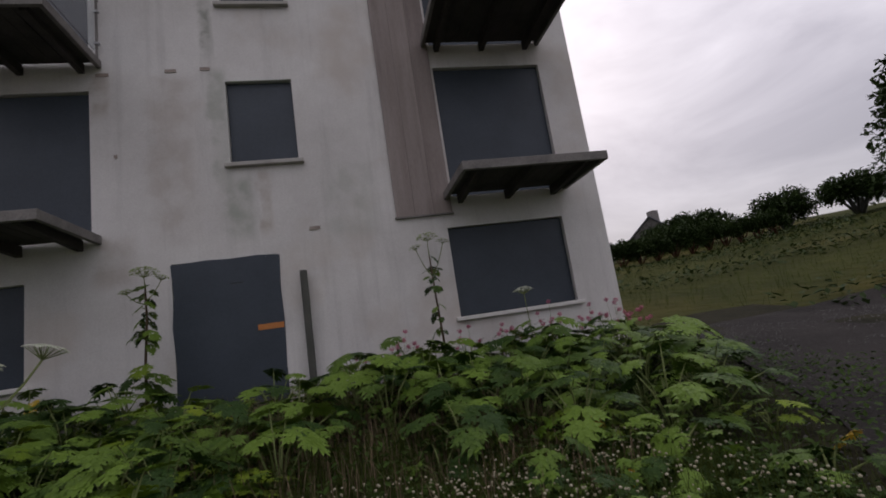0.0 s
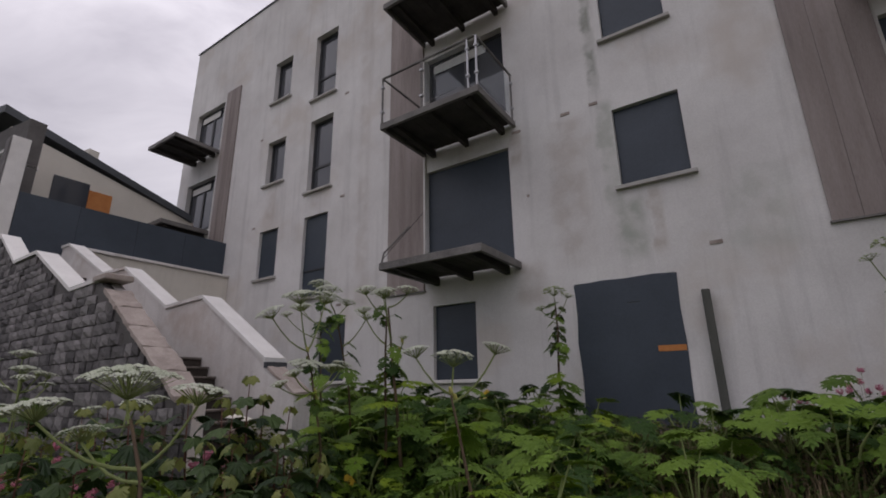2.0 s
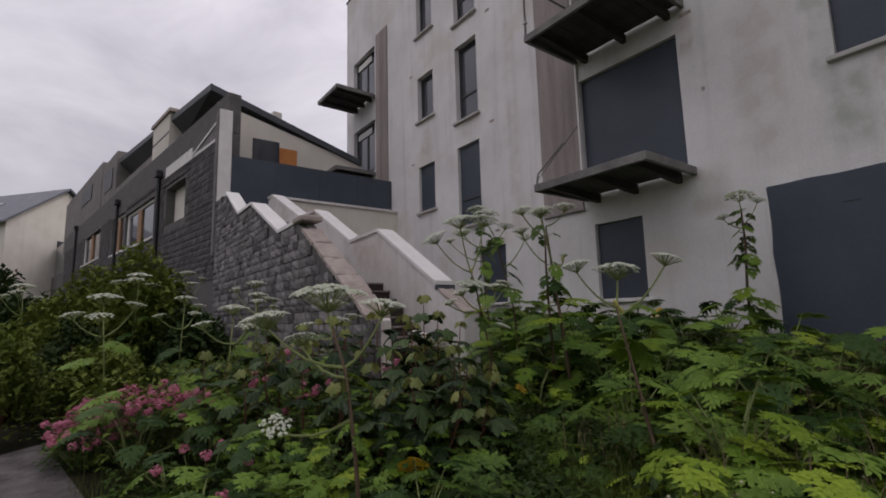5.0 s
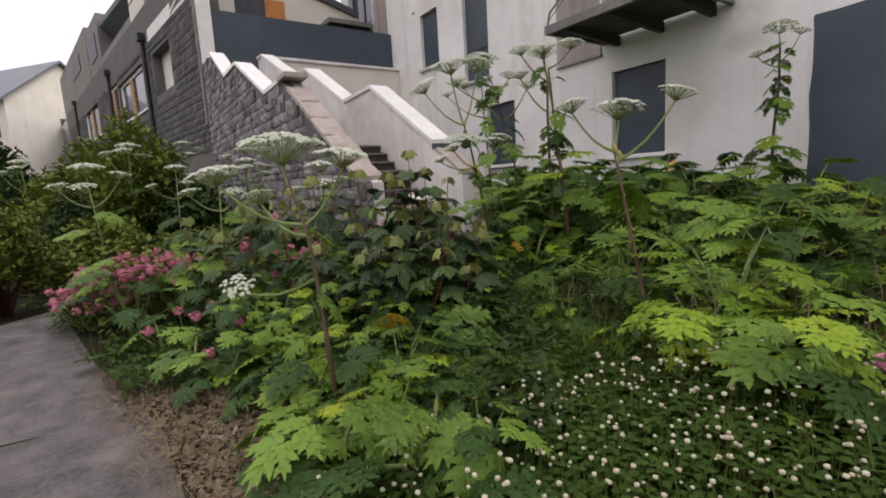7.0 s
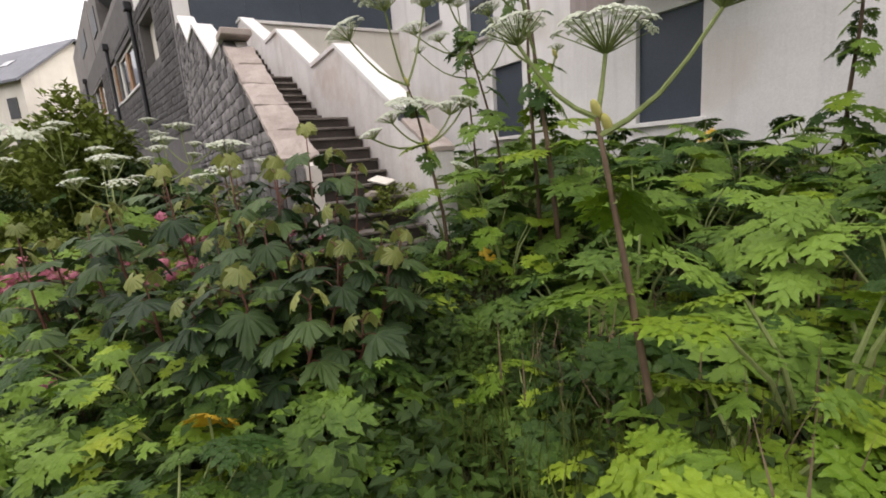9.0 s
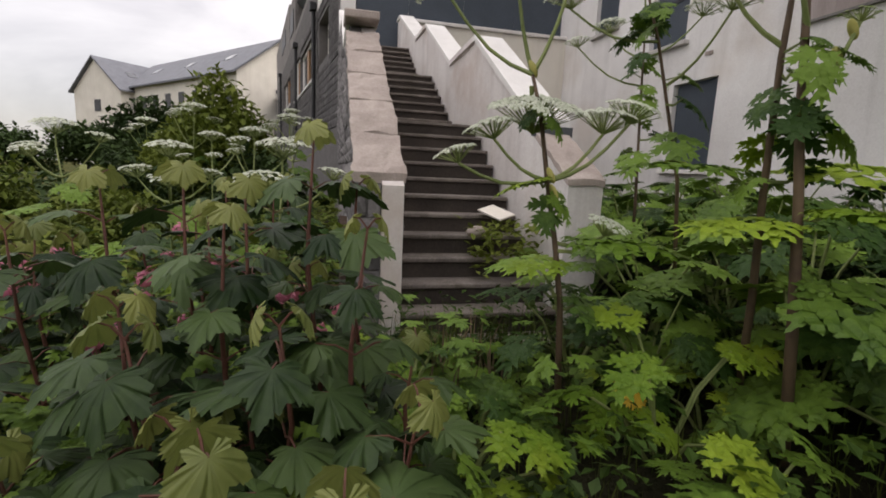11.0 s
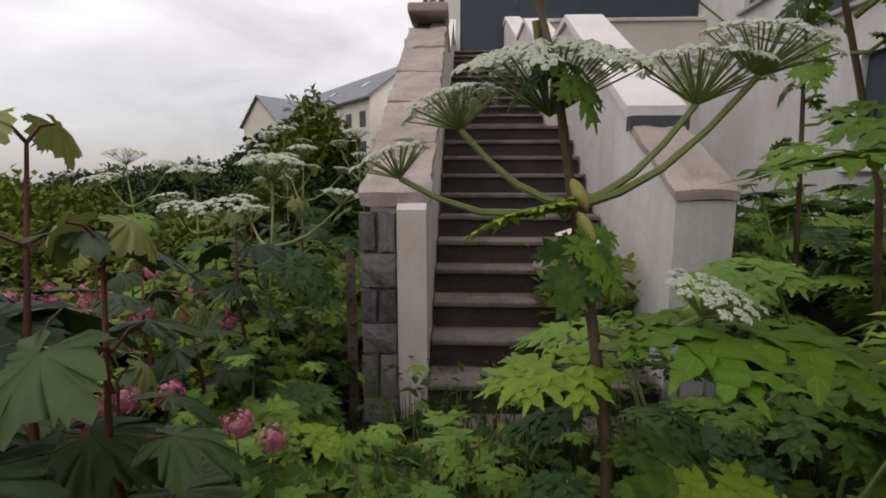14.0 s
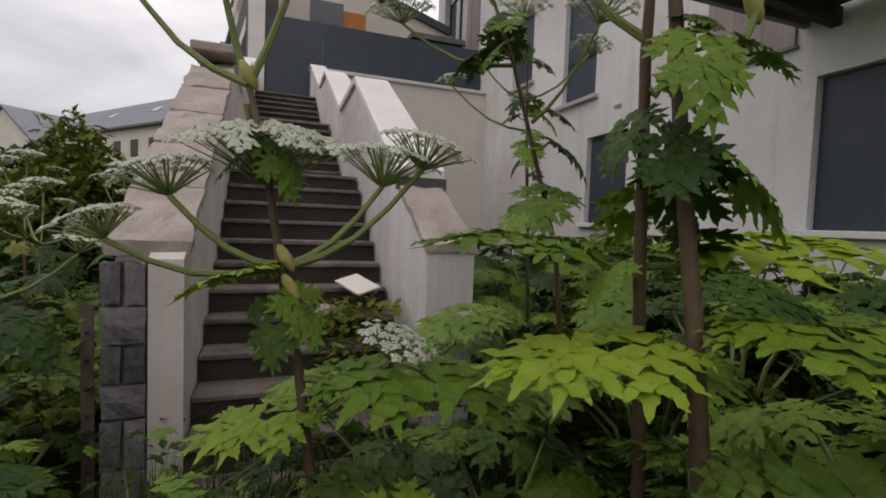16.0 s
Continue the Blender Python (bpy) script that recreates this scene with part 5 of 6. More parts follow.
flowering([(0.24, 8.90, 0.5), (0.23, 8.85, 0.95), (0.17, 8.70, 1.9), (0.14, 8.6, 2.5)], [0.036, 0.032, 0.026, 0.018],
          [((0.22, 8.82, 1.15), (0.9, -0.2, 0), 0.27, -12, L4, 0.10), ((0.18, 8.72, 1.75), (0.7, -0.4, 0), 0.13, -30, H5, 0.04), ((0.18, 8.72, 1.7), (-0.7, -0.4, 0), 0.12, -40, H5, 0.04), ((0.15, 8.65, 2.2), (0.4, -0.4, 0), 0.10, -50, H5, 0.03)],
          [((0.14, 8.6, 2.5), (0.13, 8.56, 2.72), (0, 0, 1), 0.17, 24, 0.6, False), ((0.15, 8.65, 2.2), (-0.06, 8.55, 2.6), (-0.2, 0, 1), 0.10, 20, 0.5, False), ((0.15, 8.65, 2.2), (0.36, 8.55, 2.66), (0.2, 0, 1), 0.10, 20, 0.5, False)],
          "spindly hogweed stalk gone to seed against the white wall", clutter=16, stem_mat=STEMP)
flowering([(1.55, 8.55, 0.5), (1.50, 8.48, 1.3), (1.48, 8.46, 1.62)], [0.014, 0.012, 0.008],
          [((1.52, 8.5, 1.1), (0.7, -0.5, 0), 0.2, -30, H5, 0.06), ((1.52, 8.5, 1.2), (-0.7, -0.5, 0), 0.18, -36, H5, 0.06)],
          [((1.48, 8.46, 1.62), (1.48, 8.46, 1.72), (0, 0, 1), 0.15, 30, 0.5, True)], "small flowering hogweed under the boarded window", stem_mat=STALK)
# the ones beyond the stone wall and along the path
R = random.Random(21)
for x, y, h, rad in ((-7.4, 3.3, 1.5, 0.12), (-7.7, 1.75, 1.45, 0.17), (-6.75, 2.85, 1.30, 0.15), (-5.95, 3.7, 1.32, 0.15), (-8.9, 2.7, 1.5, 0.14), (-10.2, 2.2, 1.9, 0.17), (-8.4, 3.6, 1.7, 0.14), (-12.6, 3.2, 2.2, 0.16), (-13.5, 0.5, 1.9, 0.2)):
    b = Vector((x, y, ground_z(x, y) - 0.03))
    t = b + Vector((R.uniform(-0.1, 0.1), R.uniform(-0.1, 0.1), h - b.z - 0.1))
    mid = b.lerp(t, 0.55) + Vector((R.uniform(-0.05, 0.05), R.uniform(-0.05, 0.05), 0))
    ups = [(t, t + Vector((0, 0, 0.10)), (0, 0, 1), rad, 32, 0.35, True)]
    for k in range(3):
        a = k * 2.1 + R.uniform(-0.4, 0.4)
        ups.append((mid.lerp(t, 0.6), t + Vector((math.cos(a) * 0.3, math.sin(a) * 0.3, R.uniform(-0.12, 0.06))), (math.cos(a) * 0.2, math.sin(a) * 0.2, 1), rad * R.uniform(0.6, 0.8), 24, 0.3, True))
    lv = [(b.lerp(t, f), (math.cos(c), math.sin(c), 0), R.uniform(0.2, 0.3), R.uniform(-35, -8), H5, 0.12) for f, c in ((0.3, 0.5), (0.38, 3.6), (0.5, 2.0), (0.62, 5.2), (0.75, 0.9))]
    flowering([b, mid, t], [0.018, 0.014, 0.009], lv, ups, "flowering giant hogweed in the overgrown bank", stem_mat=STALK)

# ---- leafy hogweed plants over the bank ----
ROUTE = [(-1.2, 1.7), (-1.3, 2.1), (-1.45, 2.55), (-2.0, 3.2), (-2.6, 3.7), (-3.1, 4.05), (-3.65, 4.42), (-3.85, 4.6), (-3.7, 4.75)]


def clear_of_route(x, y, room):
    best = 9.0
    for (ax, ay), (bx, by) in zip(ROUTE, ROUTE[1:]):
        t = max(0, min(1, ((x - ax) * (bx - ax) + (y - ay) * (by - ay)) / ((bx - ax) ** 2 + (by - ay) ** 2)))
        best = min(best, math.hypot(x - ax - t * (bx - ax), y - ay - t * (by - ay)))
    return best > room


R = random.Random(5)
HIDE = Matrix.Translation((-3.0, 7.2, ground_z(-3.0, 7.2)))
PROTO = [rosette(HIDE @ Matrix.Translation((0.9 * i, 0.5 * (i % 2), 0.05)), 7 + i % 3, 0.38 + 0.05 * (i % 3), 0.62 + 0.05 * (i % 4), 0.245 + 0.015 * i, HOG if i else HOGLIME, R, "leafy giant hogweed with deeply cut green leaves") for i in range(6)]
LOWPROTO = [rosette(Matrix.Translation((-0.6 + 0.8 * i, 5.2 + 0.3 * i, ground_z(-0.6 + 0.8 * i, 5.2))), 6, 0.24, 0.26, 0.19, HOG if i != 1 else HOGLIME, R, "low young hogweed with jagged green leaves") for i in range(3)]


def spread(protos, x0, x1, y0, y1, gap, scale, keep, room, drop=0.0):
    n = 0
    y = y0
    while y < y1:
        x = x0
        while x < x1:
            px, py = x + R.uniform(-0.4, 0.4) * gap, y + R.uniform(-0.4, 0.4) * gap
            x += gap
            if not keep(px, py) or not clear_of_route(px, py, room) or px > 0.62 * (py - 3.76) + 1.35 or (-1.75 < px < -0.35 and py < 6.0) or (px > -2.35 and py < 3.7):
                continue
            s = scale * R.uniform(0.8, 1.2)
            copy_thing(R.choice(protos), Matrix.Translation((px, py, ground_z(px, py) - drop)) @ Matrix.Rotation(R.uniform(0, 6.28), 4, "Z") @ Matrix.Diagonal((s, s, s, 1)))
            n += 1
        y += gap
    return n


# under the facade, either side of the door
spread(PROTO[1:], -9.2, -4.2, 5.95, 9.2, 0.62, 1.0, lambda x, y: True, 1.0)
spread(PROTO[1:], -5.4, -3.4, 5.15, 5.9, 0.62, 0.85, lambda x, y: not (x < -5.3), 0.95)
spread(PROTO, -4.2, -1.2, 5.4, 7.6, 0.62, 0.80, lambda x, y: y < 6.9 or x > -1.8, 1.0)
spread(PROTO[1:], -0.9, 3.6, 5.3, 8.7, 0.66, 0.95, lambda x, y: y < 9.3, 1.0)
spread(LOWPROTO, -4.3, -3.2, 6.9, 9.2, 0.5, 1.3, lambda x, y: True, 1.0)
spread(LOWPROTO, -3.9, -1.1, 7.2, 9.1, 0.6, 0.9, lambda x, y: R.random() < 0.55, 1.0)
spread(LOWPROTO, -2.6, 3.4, 3.6, 5.3, 0.55, 1.0, lambda x, y: R.random() < 0.72, 0.62)
spread(LOWPROTO, -4.6, -2.2, 3.7, 5.5, 0.42, 0.8, lambda x, y: R.random() < 0.8, 0.55)
spread(PROTO, -5.4, -2.6, 2.95, 3.6, 0.62, 0.58, lambda x, y: True, 0.75)
spread(LOWPROTO, -6.2, -2.4, 2.75, 4.05, 0.45, 1.1, lambda x, y: R.random() < 0.8, 0.5)
spread(LOWPROTO, -5.6, -4.2, 3.9, 4.7, 0.42, 1.0, lambda x, y: not (x < -5.4 and y > 4.0), 0.5)
spread(PROTO, -10.5, -5.8, 1.9, 4.0, 0.75, 0.85, lambda x, y: y > 1.7 - 0.12 * (x + 6), 1.0)
spread(PROTO, -16, -10.5, -0.5, 3.4, 1.7, 1.3, lambda x, y: y > 0.6 + 0.1 * (x + 12) or x < -13, 1.0)
# singled-out plants that the path passes closely
for x, y, s, a, protos in ((-2.45, 4.62, 0.95, 0.3, PROTO[0:1]), (-3.35, 5.05, 0.85, 2.0, PROTO[3:4]), (-2.95, 2.85, 0.55, 0.8, PROTO[0:1]), (-2.55, 3.0, 0.45, 2.6, PROTO[3:4]), (-4.45, 5.15, 0.85, 4.0, PROTO[0:1])):
    copy_thing(protos[0], Matrix.Translation((x, y, ground_z(x, y) - 0.03)) @ Matrix.Rotation(a, 4, "Z") @ Matrix.Diagonal((s, s, s, 1)))

FLAT = [rosette(Matrix.Translation((x, y, ground_z(x, y) - 0.02)), 8, 0.34, 0.33, 0.29 + 0.02 * i, HOGLIME if i == 0 else HOG, R, "broad hogweed with bright jagged leaves near the path") for i, (x, y) in enumerate(((-2.45, 4.32), (-2.20, 4.62), (-2.72, 4.78)))]
for x, y, s, k in ((-1.95, 4.25, 0.9, 2), (-3.2, 3.55, 0.5, 1), (-3.46, 3.10, 0.75, 1), (-3.42, 3.52, 0.62, 2), (-3.12, 3.42, 0.46, 1), (-2.84, 3.12, 0.45, 0), (-2.52, 2.94, 0.40, 1), (-2.40, 4.10, 0.60, 0), (-2.70, 4.12, 0.48, 0), (-3.15, 2.98, 0.6, 0), (-2.92, 4.92, 0.8, 0), (-2.83, 5.36, 0.9, 0), (-2.40, 4.95, 0.8, 0), (-3.10, 4.55, 0.6, 1), (-2.15, 5.5, 0.9, 0), (-2.6, 5.9, 0.9, 0), (-3.0, 6.6, 0.9, 0), (-1.9, 4.7, 0.6, 0), (-2.92, 3.70, 0.38, 2), (-3.28, 4.30, 0.5, 0), (-3.48, 4.08, 0.46, 1), (-3.0, 4.25, 0.5, 1), (-3.62, 4.72, 0.5, 1), (-4.05, 4.45, 0.5, 1), (-4.3, 4.35, 0.55, 0), (-2.25, 4.45, 0.7, 0), (-3.5, 3.02, 0.62, 1), (-3.86, 2.92, 0.6, 2), (-4.62, 5.75, 1.1, 1), (-5.12, 4.66, 0.7, 1), (-2.82, 5.05, 1.0, 1), (-3.92, 2.72, 0.8, 0), (-3.36, 3.0, 0.72, 0), (-2.98, 2.78, 0.7, 2), (-3.75, 4.95, 0.85, 1), (-3.3, 5.4, 1.1, 2), (-3.52, 3.52, 0.5, 0), (-3.48, 3.82, 0.4, 1), (-5.15, 4.25, 0.7, 1), (-5.3, 4.45, 0.75, 2), (-4.85, 4.25, 0.6, 1), (-5.3, 4.05, 0.8, 1), (-5.25, 4.4, 0.55, 0), (-2.3, 5.4, 1.0, 2), (-4.4, 2.75, 0.8, 2)):
    copy_thing(FLAT[k], Matrix.Translation((x, y, ground_z(x, y) - 0.02)) @ Matrix.Rotation(R.uniform(0, 6.28), 4, "Z") @ Matrix.Diagonal((s, s, s, 1)))

for x, y, k, turn in ((-4.2, 2.42, 1.0, 0.4), (-4.62, 2.28, 1.0, 2.0), (-3.75, 2.62, 0.9, 4.0), (-3.05, 2.56, 0.7, 1.0), (-5.1, 2.15, 1.1, 3.0), (-4.4, 2.6, 1.1, 5.0)):
    copy_thing(LOWPROTO[2 if k > 0.95 else 0], Matrix.Translation((x, y, ground_z(x, y) - 0.02)) @ Matrix.Rotation(turn, 4, "Z") @ Matrix.Diagonal((k, k, k, 1)))

# a few dying yellow leaves
for x, y, h, s, a in ((-3.62, 3.24, 0.42, 0.19, 1.2), (0.35, 4.35, 0.40, 0.16, 2.0), (1.9, 4.3, 0.35, 0.2, 0.4), (0.6, 5.2, 0.55, 0.15, 4.0), (-4.9, 8.3, 1.25, 0.2, 3.0), (2.6, 3.4, 0.3, 0.16, 1.0), (-4.55, 5.05, 0.55, 0.12, 5.0)):
    g0 = ground_z(x, y)
    ob = thing("withered_leaf_plant", "single dying hogweed leaf turned yellow", "plant", Matrix.Translation((x, y, g0)))
    part("leaf_stalk", tube(bmesh.new(), [(0.05, 0, -0.03), (0.03, 0, (h - g0) * 0.6), (0, 0, h - g0)], [0.006, 0.005, 0.004], 5), STALK, ob)
    blade(ob, HOGYEL[0], (0, 0, h - g0), a, -32, s, 10)

# ---- sycamore saplings ----


def sapling(base, top, pairs, size, label, seed=1, branch=0):
    r = random.Random(seed)
    b, t = Vector(base), Vector(top)
    ob = thing("sycamore_sapling", label, "sapling", Matrix.Translation(b), "sycamore saplings")
    v = t - b
    side = v.cross(Vector((0, 0, 1))).normalized() * 0.03 if v.cross(Vector((0, 0, 1))).length > 0.01 else Vector((0.02, 0, 0))
    line = [Vector((0, 0, -0.05)), v * 0.35 + side, v * 0.7 - side * 0.5, v]
    part("stem", tube(bmesh.new(), line, [0.010, 0.008, 0.006, 0.003], 6), REDSTEM, ob, "thin red brown stem", True)
    for i in range(pairs):
        f = 0.22 + 0.78 * i / max(1, pairs - 1)
        p = v * f
        a0 = i * 1.57 + r.uniform(-0.4, 0.4)
        for k in (0, 1):
            a = a0 + k * math.pi + r.uniform(-0.25, 0.25)
            d = Vector((math.cos(a), math.sin(a), 0))
            young = f > 0.93
            length = size * (0.55 if young else r.uniform(0.8, 1.3)) * (1.1 - 0.4 * f)
            tip = p + d * length * 0.8 + Vector((0, 0, length * (0.6 if young else 0.28)))
            part("leaf_stalk", tube(bmesh.new(), [p, p.lerp(tip, 0.5) + Vector((0, 0, 0.01)), tip], [0.003, 0.0025, 0.002], 4), REDSTEM, ob)
            blade(ob, r.choice(SYCN if young else SYCM), tip, heading(d), r.uniform(-60, -30) if young else r.uniform(-30, 6), size * (0.55 if young else r.uniform(0.75, 1.15)), r.uniform(-15, 15))
    return ob


R = random.Random(77)
for i, (bx, by, tx, ty, tz, n, s) in enumerate((
        (-4.42, 3.92, -4.52, 3.93, 1.38, 6, 0.13), (-4.46, 4.06, -4.49, 4.05, 1.24, 5, 0.13), (-4.48, 3.80, -4.55, 3.74, 1.22, 6, 0.14), (-4.35, 3.70, -4.37, 3.72, 1.16, 6, 0.13), (-4.60, 3.60, -4.66, 3.55, 1.25, 6, 0.14),
        (-4.12, 3.98, -4.19, 4.06, 1.16, 5, 0.11), (-4.30, 3.55, -4.30, 3.50, 0.95, 5, 0.14), (-4.80, 3.35, -4.85, 3.25, 1.22, 6, 0.14), (-4.85, 3.05, -4.85, 2.98, 1.05, 5, 0.15), (-4.05, 3.65, -4.0, 3.70, 0.80, 5, 0.13),
        (-4.15, 3.40, -4.1, 3.35, 0.72, 5, 0.14), (-5.10, 3.55, -5.15, 3.5, 1.10, 6, 0.13), (-4.62, 3.95, -4.68, 3.9, 0.95, 5, 0.14), (-5.3, 3.0, -5.3, 2.95, 0.95, 5, 0.14), (-4.4, 3.15, -4.4, 3.1, 0.75, 5, 0.15),
        (-3.95, 3.95, -3.98, 3.98, 0.62, 4, 0.12), (-4.25, 4.15, -4.28, 4.2, 0.85, 4, 0.11), (-5.6, 2.7, -5.6, 2.6, 0.85, 5, 0.14), (-5.5, 3.4, -5.55, 3.35, 1.0, 5, 0.13), (-4.55, 3.40, -4.5, 3.42, 0.85, 5, 0.15), (-4.2, 3.8, -4.15, 3.8, 0.75, 5, 0.14),
        (-5.55, 3.72, -5.6, 3.7, 1.18, 6, 0.11), (-5.95, 3.45, -6.0, 3.4, 1.15, 6, 0.12), (-6.3, 3.75, -6.3, 3.7, 1.2, 6, 0.12), (-6.0, 3.0, -6.05, 2.95, 1.0, 5, 0.13), (-5.3, 3.75, -5.25, 3.7, 0.9, 5, 0.12), (-6.7, 3.3, -6.7, 3.25, 1.15, 6, 0.13), (-5.2, 2.85, -5.25, 2.85, 1.0, 6, 0.14), (-5.65, 2.5, -5.7, 2.45, 0.95, 6, 0.14), (-4.95, 2.65, -4.95, 2.6, 0.85, 5, 0.14),
        (-3.95, 3.72, -3.80, 3.80, 0.86, 6, 0.14), (-3.88, 3.90, -3.75, 4.00, 0.80, 6, 0.14), (-3.80, 3.60, -3.65, 3.62, 0.72, 5, 0.14), (-4.00, 4.05, -3.95, 4.15, 0.84, 6, 0.13), (-3.98, 3.50, -3.92, 3.42, 0.80, 6, 0.15),
        (-4.15, 3.90, -4.05, 3.88, 0.98, 7, 0.14), (-4.20, 3.62, -4.12, 3.58, 0.94, 7, 0.15), (-3.76, 3.78, -3.62, 3.80, 0.60, 5, 0.13), (-4.08, 3.30, -4.0, 3.25, 0.70, 5, 0.15))):
    sapling((bx, by, ground_z(bx, by)), (tx, ty, tz), n + 1, s * 1.0, "sycamore sapling with dark lobed leaves and red stalks", i + 3)

# ---- pink valerian ----


def valerian(x, y, count, width, height, seed, label="clump of pink valerian in flower"):
    r = random.Random(seed)
    ob = thing("pink_valerian", label, "flower", Matrix.Translation((x, y, ground_z(x, y))), "valerian clumps")
    for i in range(count):
        a, q = i * 2.4, math.sqrt((i + 0.5) / count)
        top = Vector((math.cos(a) * width * q, math.sin(a) * width * q, height * r.uniform(0.75, 1.1) * (1.1 - 0.35 * q)))
        root = Vector((top.x * 0.35, top.y * 0.35, -0.04))
        st = part("stem", tube(bmesh.new(), [root, root.lerp(top, 0.6), top], [0.004, 0.003, 0.002], 4), STALK, ob)
        fv, ff = [], []
        n = 64
        for j in range(n):
            u = Vector((r.gauss(0, 1), r.gauss(0, 1), r.gauss(0, 1))).normalized()
            c = top + Vector((u.x * 0.042, u.y * 0.042, u.z * 0.038 + 0.02)) * r.uniform(0.55, 1.0)
            s = r.uniform(0.006, 0.011)
            tu = u.orthogonal().normalized()
            tw = u.cross(tu)
            k0 = len(fv)
            fv += [c + (tu * math.cos(e * 1.2566) + tw * math.sin(e * 1.2566)) * s for e in range(5)] + [c + u * s * 0.4]
            ff += [(k0 + e, k0 + (e + 1) % 5, k0 + 5) for e in range(5)]
        me = bpy.data.meshes.new("flower_head")
        me.from_pydata([tuple(v) for v in fv], [], ff)
        me.materials.append(PINK)
        part("flower_head", me, None, st, "rounded head of small pink flowers")
    lv, lf = [], []
    for j in range(count * 9):
        a, q = r.uniform(0, 6.28), math.sqrt(r.random()) * width * 1.05
        c = Vector((math.cos(a) * q, math.sin(a) * q, r.uniform(0.08, 0.82) * height))
        d = Vector((math.cos(a + r.uniform(-1, 1)), math.sin(a + r.uniform(-1, 1)), r.uniform(-0.3, 0.5))).normalized()
        w = d.cross(Vector((0, 0, 1))).normalized()
        n = w.cross(d)
        s = r.uniform(0.035, 0.07)
        k0 = len(lv)
        lv += [c, c + d * s * 0.5 + w * s * 0.28 + n * s * 0.05, c + d * s - n * s * 0.15, c + d * s * 0.5 - w * s * 0.28 + n * s * 0.05]
        lf += [(k0, k0 + 1, k0 + 2), (k0, k0 + 2, k0 + 3)]
    me = bpy.data.meshes.new("foliage")
    me.from_pydata([tuple(v) for v in lv], [], lf)
    me.materials.append(CLOVER)
    part("foliage", me, None, ob)
    return ob


valerian(-6.45, 2.08, 75, 0.50, 0.60, 1)
valerian(-6.80, 1.72, 50, 0.36, 0.42, 2)
valerian(-6.55, 1.72, 36, 0.34, 0.30, 11)
valerian(-6.2, 2.4, 20, 0.35, 0.62, 8)
valerian(-5.15, 3.20, 8, 0.22, 0.58, 3)
valerian(-4.92, 4.02, 3, 0.10, 0.62, 4)
valerian(-4.82, 3.82, 3, 0.10, 0.66, 5)
valerian(-5.9, 3.2, 14, 0.4, 0.75, 6)
valerian(-1.58, 3.98, 5, 0.10, 0.44, 7)
valerian(-5.0, 2.35, 5, 0.40, 0.34, 9, "leafy valerian clump with a few pink heads")
valerian(-4.55, 2.35, 1, 0.30, 0.25, 10, "leafy low clump at the path edge")
for k, x in enumerate((0.6, 1.3, 2.0, 2.7, 3.2, 3.6, -0.4)):
    valerian(x, 8.95, 9, 0.25, 0.75 + 0.08 * k % 0.2, 20 + k, "tall dusky pink valerian along the wall foot")
valerian(-1.0, 8.9, 6, 0.3, 0.55, 40, "tall dusky pink valerian along the wall foot")


# ---- scattered ground cover ----
def scatter(name, verts, faces, places, mat, label, category="plants", parent=None):
    """Many copies of one small shape joined into one mesh; places: rows of x, y, z, yaw, tilt, size."""
    v = np.array(verts, float)
    p = np.array(places, float)
    c, s, ct, st = np.cos(p[:, 3]), np.sin(p[:, 3]), np.cos(p[:, 4]), np.sin(p[:, 4])
    y1 = v[None, :, 1] * ct[:, None] - v[None, :, 2] * st[:, None]
    z1 = v[None, :, 1] * st[:, None] + v[None, :, 2] * ct[:, None]
    x1 = np.repeat(v[None, :, 0], len(p), 0)
    k = p[:, 5][:, None]
    out = np.stack([(x1 * c[:, None] - y1 * s[:, None]) * k + p[:, 0][:, None], (x1 * s[:, None] + y1 * c[:, None]) * k + p[:, 1][:, None], z1 * k + p[:, 2][:, None]], -1).reshape(-1, 3)
    n = len(v)
    fs = [tuple(i + j * n for i in f) for j in range(len(p)) for f in faces]
    me = bpy.data.meshes.new(name)
    me.from_pydata(out.tolist(), [], fs)
    me.materials.append(mat)
    ob = new(name, me)
    if parent is not None:
        ob.parent = parent
        return ob
    return tagged(ob, label, category, kind="stuff")


R = random.Random(99)


def spots(n, x0, x1, y0, y1, size, tilt, keep=lambda x, y: True, lift=(0, 0)):
    out = []
    for attempt in range(n * 20):
        x, y = R.uniform(x0, x1), R.uniform(y0, y1)
        if keep(x, y):
            out.append((x, y, ground_z(x, y) + R.uniform(*lift), R.uniform(0, 6.28), R.uniform(*tilt), R.uniform(*size)))
            if len(out) == n:
                break
    return out


def littered(x, y):
    return -4.3 < x < -2.75 and y < 2.62


def bank(x, y):
    return off_path(x, y) and not littered(x, y) and x < 0.62 * (y - 3.76) + 1.5


def clover_patch(x, y):
    return bank(x, y) and x > -3.15 + 0.55 * (y - 2.55)


def off_path(x, y):
    if x > -1.5:
        return y > 2.12 - 0.19 * (x + 1.5) + 0.04
    return y > 2.15 + 0.09 * (x + 3) if x > -3 else y > 2.15 + 0.20 * (x + 3.0)


